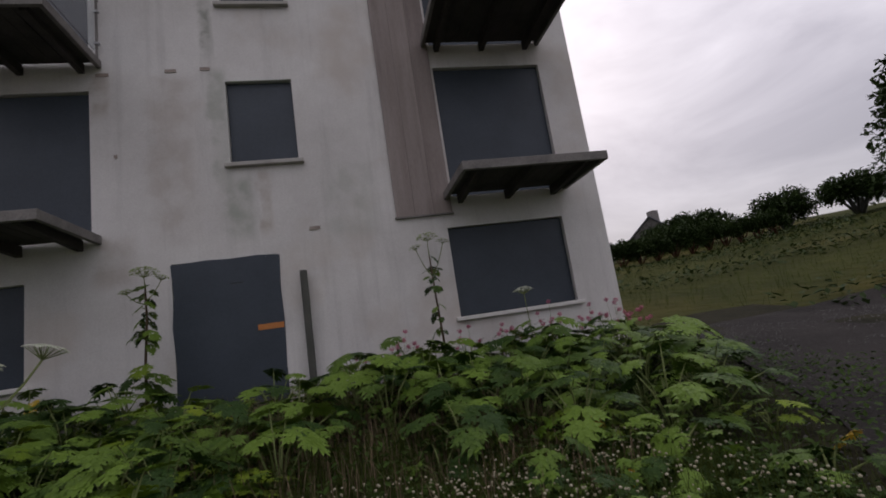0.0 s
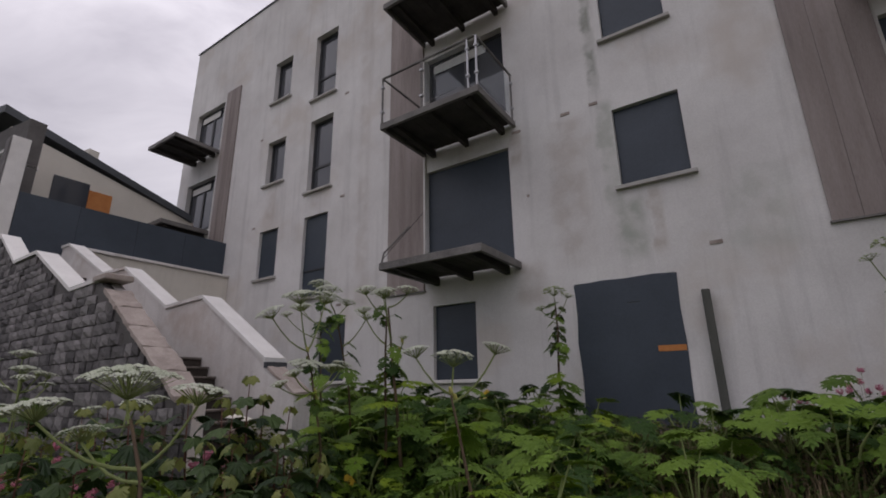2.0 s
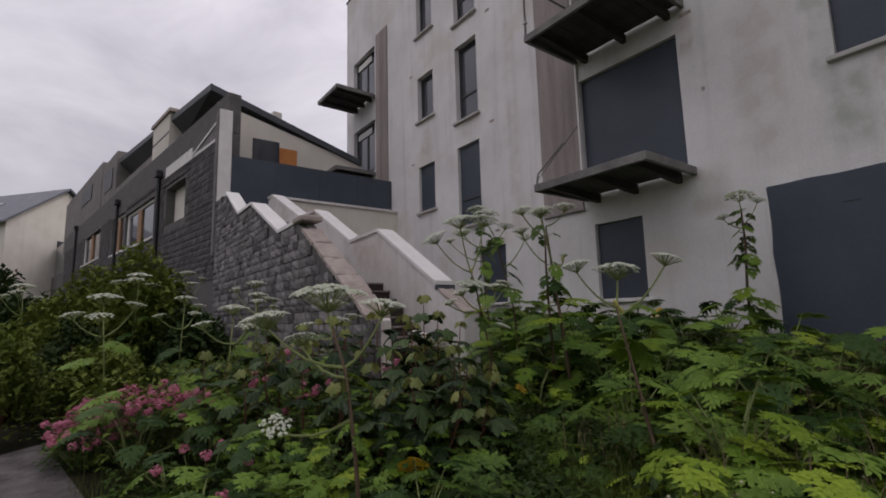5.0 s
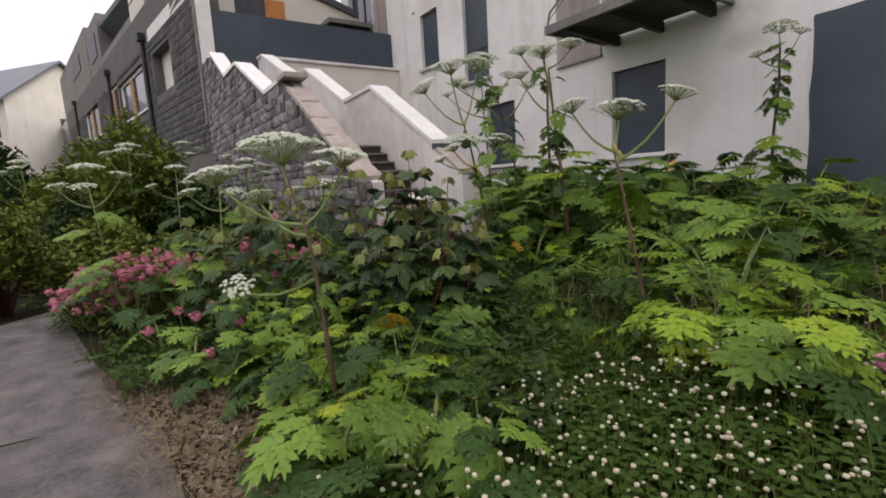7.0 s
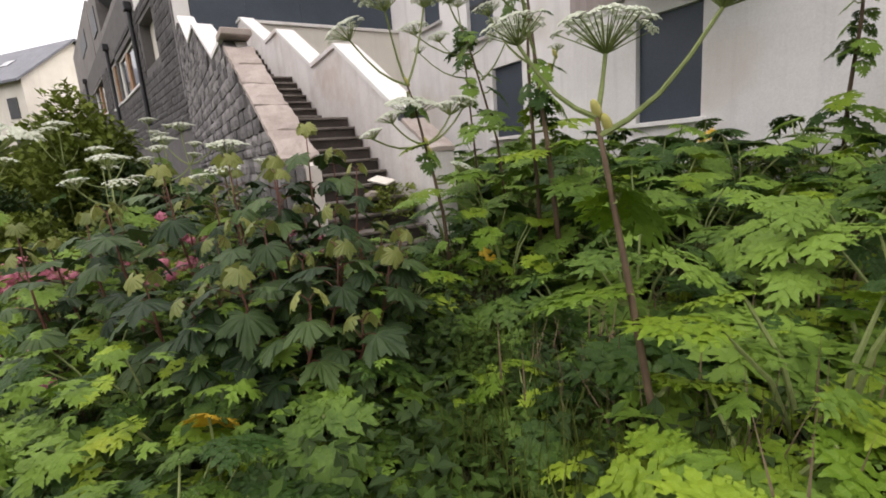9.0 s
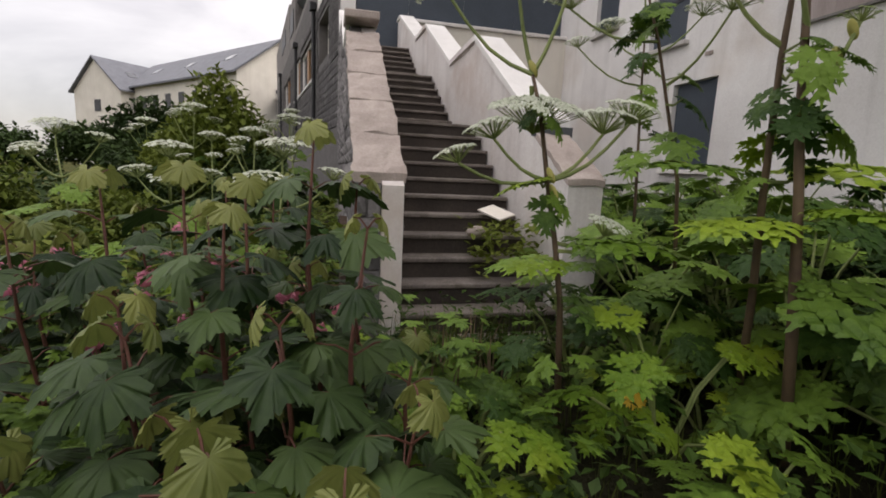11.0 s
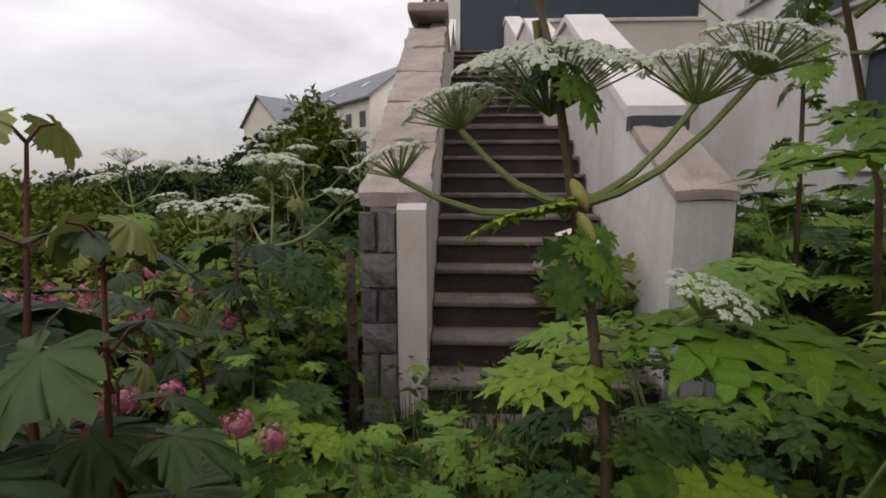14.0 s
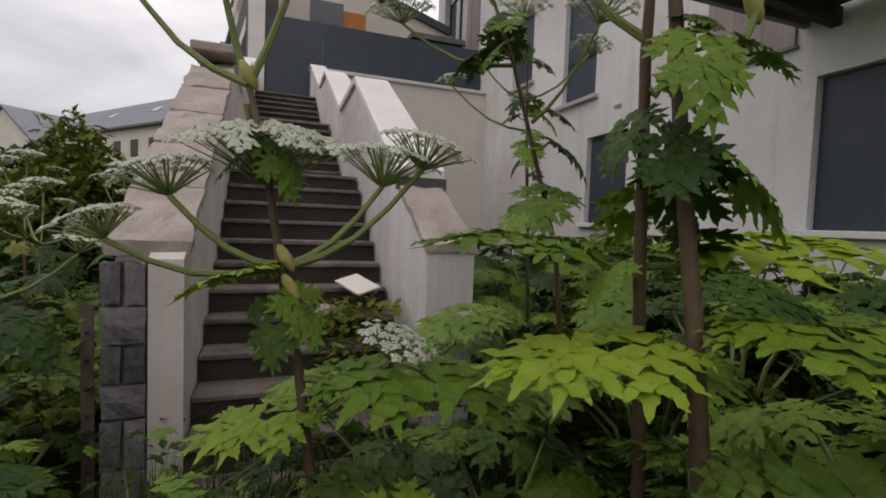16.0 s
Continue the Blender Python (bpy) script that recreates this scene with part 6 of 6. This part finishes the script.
BLADE = [(-0.012, 0, 0), (0.012, 0, 0), (-0.009, 0.03, 0.5), (0.009, 0.03, 0.5), (0, 0.22, 0.95)]
BLADEF = [(0, 1, 3, 2), (2, 3, 4)]
TREFOIL, TREFOILF = [], []
for k in range(3):
    a = k * 2.094
    b = len(TREFOIL)
    TREFOIL += [(0, 0, 1), (math.sin(a - 0.5) * 0.3, math.cos(a - 0.5) * 0.3, 1.06), (math.sin(a) * 0.42, math.cos(a) * 0.42, 1.0), (math.sin(a + 0.5) * 0.3, math.cos(a + 0.5) * 0.3, 1.06)]
    TREFOILF += [(b, b + 1, b + 2), (b, b + 2, b + 3)]
scatter("grass", BLADE, BLADEF, spots(20000, -6, 4.5, 1.6, 9.5, (0.08, 0.26), (-0.5, 0.5), bank), GRASS, "long meadow grass growing through the bank", "grass")
scatter("grass", BLADE, BLADEF, spots(8000, -3.2, 1.0, 3.9, 6.2, (0.12, 0.32), (-0.5, 0.5), off_path), GRASS, "long meadow grass growing through the bank", "grass")
scatter("grass", BLADE, BLADEF, spots(12000, -2.8, 1.3, 1.8, 5.2, (0.07, 0.20), (-0.6, 0.6), bank), GRASS, "fine short grass among the clover", "grass")
scatter("grass", BLADE, BLADEF, spots(7000, -3.0, 1.2, 2.1, 5.0, (0.12, 0.28), (-0.7, 0.7), clover_patch), GRASS, "bright grass blades among the clover", "grass")
scatter("dry_grass", BLADE, BLADEF, spots(5000, -3.4, 0.6, 4.2, 9.4, (0.15, 0.42), (-0.5, 0.5)), STRAW, "dry straw-coloured grass stalks", "grass")
scatter("dead_litter", BLADE, BLADEF, spots(6500, -5.0, -2.3, 1.75, 2.85, (0.05, 0.16), (1.0, 1.57), lambda x, y: off_path(x, y + 0.1), (0.01, 0.05)), STRAW, "dead grass and leaf litter beside the path", "litter")
scatter("dead_litter", [(0, 0, 0), (0.30, 0.45, 0.08), (0, 1, -0.05), (-0.30, 0.45, 0.08)], [(0, 1, 2), (0, 2, 3)], spots(2200, -4.5, -2.6, 1.8, 2.75, (0.015, 0.055), (-0.3, 0.3), off_path, (0.012, 0.04)), STRAW, "dead brown leaves and stalks beside the path", "litter")
scatter("clover", TREFOIL, TREFOILF, spots(18000, -3.0, 1.3, 1.7, 5.0, (0.05, 0.12), (-0.3, 0.3), clover_patch), CLOVER, "dense clover carpet beside the path", "clover")
HEAD, HEADF = [], []
ico = bmesh.new()
bmesh.ops.create_icosphere(ico, subdivisions=1, radius=0.050)
HEAD = [(v.co.x, v.co.y, v.co.z * 0.85 + 1.0) for v in ico.verts]
HEADF = [tuple(v.index for v in f.verts) for f in ico.faces]
HEAD += [(-0.006, 0, 0), (0.006, 0, 0), (0.004, 0, 0.93), (-0.004, 0, 0.93)]
scatter("clover_flowers", HEAD, HEADF, spots(3300, -2.8, 1.2, 2.2, 5.0, (0.10, 0.21), (-0.25, 0.25), clover_patch), CLOVERW, "cream white clover heads above the grass", "clover")
scatter("clover_stalks", [(-0.012, 0, 0), (0.012, 0, 0), (0.01, 0, 1.0), (-0.01, 0, 1.0)], [(0, 1, 2, 3)], spots(2500, -2.5, 1.4, 2.3, 4.1, (0.1, 0.2), (-0.25, 0.25), off_path), GRASS, "thin green clover stalks", "clover")
SMALL = [(0, 0, 0), (0.30, 0.45, 0.08), (0, 1, -0.1), (-0.30, 0.45, 0.08)]
SMALLF = [(0, 1, 2), (0, 2, 3)]
scatter("weeds", SMALL, SMALLF, spots(16000, -6.2, 4.2, 2.5, 9.4, (0.03, 0.075), (-0.2, 0.9), lambda x, y: off_path(x, y) and not (-2.6 < x < 0.6 and y < 4.6) and clear_of_route(x, y, 0.16), (0.05, 0.3)), CLOVER, "low leafy weeds under the taller plants", "weeds")
# Dark shrub leaf colour here stands in for the saplings' shade on the weeds.
scatter("weeds", SMALL, SMALLF, spots(3000, -4.4, -2.4, 2.9, 4.7, (0.03, 0.08), (-0.2, 0.9), lambda x, y: bank(x, y) and clear_of_route(x, y, 0.16), (0.02, 0.22)), DARKBUSH, "low leafy weeds between the young hogweed, darkened for shade", "weeds")
scatter("weeds", SMALL, SMALLF, spots(2400, -5.6, -2.5, 1.8, 3.0, (0.03, 0.07), (-0.2, 0.9), bank, (0.03, 0.16)), CLOVER, "low leafy weeds at the path edge", "weeds")
scatter("weeds", SMALL, SMALLF, spots(7000, -13, -5.6, 0.8, 4.05, (0.04, 0.11), (-0.2, 0.9), lambda x, y: y > 1.75 + 0.19 * (x + 5.5) or x < -7.9, (0.05, 0.75)), BUSH, "tangled leafy weeds on the bank", "weeds")
scatter("weeds", SMALL, SMALLF, spots(12000, -40, -11, -9, 3.0, (0.12, 0.3), (-0.2, 0.9), lambda x, y: True, (0.1, 1.2)), DARKBUSH, "tangled scrub on the far bank", "weeds")


scatter("weeds", SMALL, SMALLF, spots(4500, -4.1, -1.9, 3.1, 5.0, (0.03, 0.07), (-0.2, 0.7), lambda x, y: not clear_of_route(x, y, 0.30), (0.0, 0.09)), CLOVER, "low trodden weeds between the plants", "weeds")
scatter("grass", BLADE, BLADEF, spots(2600, -4.1, -1.7, 2.7, 5.0, (0.08, 0.2), (-0.7, 0.7), lambda x, y: not clear_of_route(x, y, 0.35)), GRASS, "trodden grass between the plants", "grass")
SEEDLING = cut_leaf("seedling_leaf", LEAF, 91, 0.2, [((0, 0.1), 0, 0.9, 0.30), ((0, 0.08), 62, 0.75, 0.26), ((0, 0.08), -62, 0.75, 0.26)], coarse=True)
SV, SF = [tuple(v.co) for v in SEEDLING.vertices], [tuple(p.vertices) for p in SEEDLING.polygons]
scatter("undergrowth", SV, SF, spots(1050, -5.6, 3.2, 3.6, 9.2, (0.07, 0.16), (-0.9, 0.3), lambda x, y: clear_of_route(x, y, 0.3) and not (-1.75 < x < -0.35 and y < 6.2) and x < 0.62 * (y - 3.76) + 0.9, (0.06, 0.40)), LEAF, "crowded young hogweed leaves under the taller plants", "undergrowth")
scatter("undergrowth", SV, SF, spots(500, -7.5, -3.6, 2.5, 4.1, (0.06, 0.13), (-0.9, 0.3), lambda x, y: off_path(x, y - 0.2) and clear_of_route(x, y, 0.4), (0.10, 0.55)), LEAF, "crowded young hogweed leaves under the saplings", "undergrowth")

# ---- shrubs and trees ----
def shrub(x, y, rx, ry, rz, leaves, size, mat, label, seed, base=None, trunk=0.35, name="shrub", clumps=9):
    r = random.Random(seed)
    z = ground_z(x, y) if base is None else base
    ob = thing(name, label, "shrub" if name == "shrub" else "tree", Matrix.Translation((x, y, z)))
    bm = bmesh.new()
    heads = []
    for i in range(clumps):
        a = i * 2.4 + r.uniform(-0.3, 0.3)
        q = math.sqrt((i + 0.3) / clumps)
        heads.append(Vector((math.cos(a) * rx * q * 0.75, math.sin(a) * ry * q * 0.75, rz * (trunk + (1.55 - trunk) * (1 - 0.55 * q) * r.uniform(0.55, 1.0)))))
    for h in heads:
        tube(bm, [Vector((h.x * 0.05, h.y * 0.05, -0.1)), h * 0.5 + Vector((0, 0, 0.05 * rz)), h], [0.05 * rx, 0.03 * rx, 0.008 * rx], 5)
    part("trunk", bm, REDSTEM if name == "shrub" else WOODPOST, ob, "", True)
    rows = []
    for i in range(leaves):
        h = r.choice(heads)
        u = Vector((r.gauss(0, 1), r.gauss(0, 1), r.gauss(0, 1))).normalized() * (r.random() ** 0.4)
        c = h + Vector((u.x * rx * 0.42, u.y * ry * 0.42, u.z * rz * 0.42))
        rows.append((c.x, c.y, max(0.02, c.z), r.uniform(0, 6.28), r.uniform(-0.9, 1.2), size * r.uniform(0.6, 1.3)))
    scatter("crown", SMALL, SMALLF, rows, mat, "", parent=ob)
    return ob


shrub(-11.4, 2.3, 1.4, 1.0, 1.65, 9000, 0.13, BUSH, "dense yellow green willow shrub before the stone wall", 1)
shrub(-12.9, 1.6, 1.4, 1.1, 1.5, 6000, 0.14, BUSH, "dense yellow green willow shrub before the stone wall", 2)
shrub(-10.2, 2.9, 1.1, 0.8, 1.0, 5000, 0.12, DARKBUSH, "dark green shrub below the stone wall", 3)
shrub(-8.6, 1.75, 0.7, 0.5, 0.75, 3500, 0.08, BUSH, "leafy green shrub beside the path", 7)
shrub(-9.9, 1.45, 0.9, 0.6, 0.85, 3500, 0.09, DARKBUSH, "leafy green shrub beside the path", 8)
shrub(-11.6, 0.6, 1.1, 0.8, 0.9, 4000, 0.10, BUSH, "leafy green shrub beside the path", 9)
shrub(-8.4, 0.75, 0.8, 0.6, 0.8, 3500, 0.08, BUSH, "leafy green shrub at the path's end", 14)
shrub(-7.7, -0.2, 0.8, 0.7, 0.75, 3500, 0.08, DARKBUSH, "leafy green shrub at the path's end", 15)
shrub(-9.2, -0.5, 1.1, 0.9, 1.0, 4000, 0.09, BUSH, "leafy green shrub at the path's end", 16)
shrub(-15.2, 0.6, 1.8, 1.4, 1.6, 6000, 0.16, DARKBUSH, "dark green shrub on the bank", 4)
shrub(-18.0, -0.8, 2.2, 1.6, 1.9, 6000, 0.2, DARKBUSH, "dark green shrub on the bank", 5)
for i, (x, y, s) in enumerate(((-46, -14, 4.0), (-52, -24, 4.5), (-60, -40, 6), (-75, -62, 7), (-90, -85, 9), (-58, -10, 3.2), (-100, -60, 8), (-110, -110, 10), (-70, -95, 8))):
    shrub(x, y, s, s, s * 0.8, 5000, s * 0.11, DARKBUSH, "round-headed dark tree beyond the bank", 30 + i, name="tree", trunk=0.3)
for i, (x, y, s) in enumerate(((32, 46, 2.6), (36, 44, 3.2), (42, 40, 3.4), (46, 36, 3.6), (50, 31, 3.6), (27, 44, 2.0), (38, 50, 3.4), (54, 27, 3.4), (58, 20, 3.6))):
    shrub(x, y, s, s, s * 0.75, 4500, s * 0.11, DARKBUSH, "dark hedgerow tree along the hill top", 60 + i, name="tree", trunk=0.25)
shrub(25.0, 16.5, 2.6, 2.6, 5.2, 5000, 0.35, DARKBUSH, "tall dark tree with ragged crown on the slope", 88, name="tree", trunk=0.4)
for i in range(13):
    x, y = 17 + i * 1.6, 38 - i * 0.15
    shrub(x, y, 1.6, 1.2, 1.5, 2200, 0.24, DARKBUSH, "clipped dark field hedge", 90 + i, clumps=6)
scatter("rough_grass", BLADE, BLADEF, spots(26000, 6, 48, 9, 46, (0.15, 0.50), (-0.9, 0.9), lambda x, y: math.hypot(x - 6, y - 8) > 6), GRASS, "rough tussocky grass on the hillside", "grass")
scatter("hill_scrub", SMALL, SMALLF, spots(5000, 9, 48, 10, 44, (0.15, 0.34), (-0.2, 0.9), lambda x, y: noise.noise((x * 0.05, y * 0.22, 3)) > 0.12, (0.0, 0.5)), DARKBUSH, "bands of low bracken and scrub on the hillside", "scrub")
scatter("yellow_gorse", SMALL, SMALLF, spots(700, 9.5, 11.5, 22, 25, (0.1, 0.25), (-0.2, 0.9), lambda x, y: True, (0.0, 0.5)), LEAFY, "yellow flowering shrub by the hedge", "scrub")

# ---- gravel yard east of the bank ----
bm = bmesh.new()
rows = [(1.0, 1.75, 2.9), (1.6, 1.5, 3.9), (2.4, 1.35, 4.8), (3.2, 1.2, 6.1), (4.0, 1.0, 7.6), (5.0, 0.8, 9.6), (7.0, 0.5, 11.4), (10.0, 0.0, 11.5), (14.0, -1.0, 11.0), (22.0, -3, 10)]
prev = None
for x, y0, y1 in rows:
    line = [bm.verts.new((x, y0 + (y1 - y0) * k / 8, ground_z(x, y0 + (y1 - y0) * k / 8) + 0.03)) for k in range(9)]
    if prev:
        for k in range(8):
            bm.faces.new((prev[k], line[k], line[k + 1], prev[k + 1]))
    prev = line
solid("road", bm, GRAVEL, "dark wet gravel yard with a ragged edge", "gravel", "structure")
PEB = [(-0.5, -0.4, 0), (0.5, -0.5, 0), (0.45, 0.5, 0), (-0.5, 0.4, 0), (0, 0, 0.5)]
PEBF = [(0, 1, 4), (1, 2, 4), (2, 3, 4), (3, 0, 4)]
scatter("pebbles", PEB, PEBF, spots(6000, 1.2, 12, 1.5, 11, (0.01, 0.035), (-0.2, 0.2), lambda x, y: x > 0.62 * (y - 3.76) + 1.3, (0.03, 0.035)), STONE, "loose grey stones scattered over the gravel", "gravel")
scatter("pebbles", PEB, PEBF, spots(260, -4.0, -2.6, 1.95, 2.7, (0.008, 0.028), (-0.2, 0.2), lambda x, y: y > 2.1 - 0.05 * (x + 3), (0.0, 0.02)), COPING, "loose grey stones beside the path", "gravel")

# ---- litter on the stair ----
R = random.Random(4)
scatter("weeds", SMALL, SMALLF, [(-6.35 + R.uniform(-0.25, 0.3), 5.2 + R.uniform(-0.25, 0.2), 0.72 + R.uniform(-0.1, 0.22), R.uniform(0, 6.28), R.uniform(-0.2, 0.9), R.uniform(0.04, 0.09)) for k in range(380)], BUSH, "small weeds growing on the stair", "weeds")
scatter("grass", BLADE, BLADEF, [(R.uniform(-5.62, -5.25), R.uniform(4.3, 5.3), 0.12 + R.uniform(0, 0.05), R.uniform(0, 6.28), R.uniform(-0.5, 0.5), R.uniform(0.2, 0.5)) for k in range(500)], GRASS, "long grass at the foot of the stair", "grass")
scatter("dry_grass", BLADE, BLADEF, [(R.uniform(-5.3, -4.9), R.uniform(4.3, 4.75), 0.2 + R.uniform(0, 0.1), R.uniform(0, 6.28), R.uniform(-0.9, 0.9), R.uniform(0.15, 0.4)) for k in range(260)], STRAW, "withered brown stalks at the foot of the stair", "grass")
bm = bmesh.new()
box(bm, -0.13, 0.13, -0.08, 0.08, 0, 0.012, m=pose(-6.60, 5.24, 0.99, 14, 12, 25))
solid("broken_board", bm, CREAM, "piece of broken white board on the steps", "litter")
bm = bmesh.new()
bmesh.ops.create_icosphere(bm, subdivisions=2, radius=1, matrix=pose(-6.38, 5.02, 0.87, 0, 0, 20) @ Matrix.Diagonal((0.06, 0.09, 0.045, 1)))
solid("fallen_stone", bm, COPING, "loose lump of brownish stone on a step", "stone", smooth=True)

# ---- rubble stones of the stair wall and the house front ----
def stone_mesh(seed):
    r = random.Random(seed)
    bm = bmesh.new()
    bmesh.ops.create_cube(bm, size=1.0)
    bmesh.ops.subdivide_edges(bm, edges=[e for e in bm.edges], cuts=1, use_grid_fill=True)
    for v in bm.verts:
        edge = max(abs(v.co.x), abs(v.co.z)) > 0.49
        v.co.x += r.uniform(-0.05, 0.05)
        v.co.z += r.uniform(-0.05, 0.05)
        if v.co.y < -0.4:
            v.co.y += 0.22 if edge else r.uniform(-0.15, 0.1)
    return finish("stone", bm, STONE)


STONES = [stone_mesh(i) for i in range(8)]
R = random.Random(12)


def top_at(x, line):
    for (ax, az), (bx, bz) in zip(line, line[1:]):
        if ax <= x <= bx:
            return az + (bz - az) * (x - ax) / (bx - ax)
    return -9


LINE = SP + [(-5.91, 1.2)]
z = -0.2
while z < 4.3:
    h = R.uniform(0.10, 0.18)
    x = -14.8 + R.uniform(0, 0.2)
    while x < -5.96:
        w = min(R.uniform(0.13, 0.36), -5.92 - x)
        if w > 0.07 and min(top_at(x, LINE), top_at(x + w, LINE)) > z + h - 0.03:
            ob = new("stone", R.choice(STONES))
            ob.parent = south
            ob.matrix_basis = Matrix.Translation((x + w / 2, 4.15, z + h / 2)) @ Matrix.Rotation(R.uniform(-0.05, 0.05), 4, "Y") @ Matrix.Diagonal((w - 0.012, 0.09 * R.uniform(0.7, 1.3), h - 0.012, 1))
        x += w
    z += h
z = -0.1
k = 0
while z < 1.15:
    h = R.uniform(0.14, 0.22)
    h = min(h, 1.19 - z)
    split = [(4.10, 4.265)] if k % 2 else [(4.10, 4.18), (4.185, 4.265)]
    for a, b in split:
        ob = new("stone", R.choice(STONES))
        ob.parent = south
        ob.matrix_basis = Matrix.Translation((-5.905, (a + b) / 2, z + h / 2)) @ Matrix.Rotation(radians(90), 4, "Z") @ Matrix.Diagonal((b - a - 0.01, 0.07, h - 0.014, 1))
    z += h
    k += 1
rows = []
z = 2.4
while z < 6.5:
    h = R.uniform(0.16, 0.26)
    s = 0.2 + R.uniform(0, 0.2)
    while s < 32:
        w = R.uniform(0.25, 0.6)
        if not any(a - 0.05 < s + w and s < b + 0.05 and c - 0.1 < z + h and z < d + 0.05 for a, b, c, d in hholes):
            rows.append((s, w, z, h))
        s += w
    z += h
sv, sf = [], []
for s, w, z, h in rows:
    src = R.choice(STONES)
    k0 = len(sv)
    for v in src.vertices:
        sv.append(tuple(HM @ Vector((s + w / 2 + v.co.x * (w - 0.02), -v.co.y * 0.10, z + h / 2 + v.co.z * (h - 0.02)))))
    sf += [tuple(k0 + i for i in p.vertices) for p in src.polygons]
me = bpy.data.meshes.new("stonework")
me.from_pydata(sv, [], sf)
me.materials.append(STONE)
ob = new("stonework", me)
ob.parent = house
tagged(ob, "rough grey rubble stonework", kind="stuff")
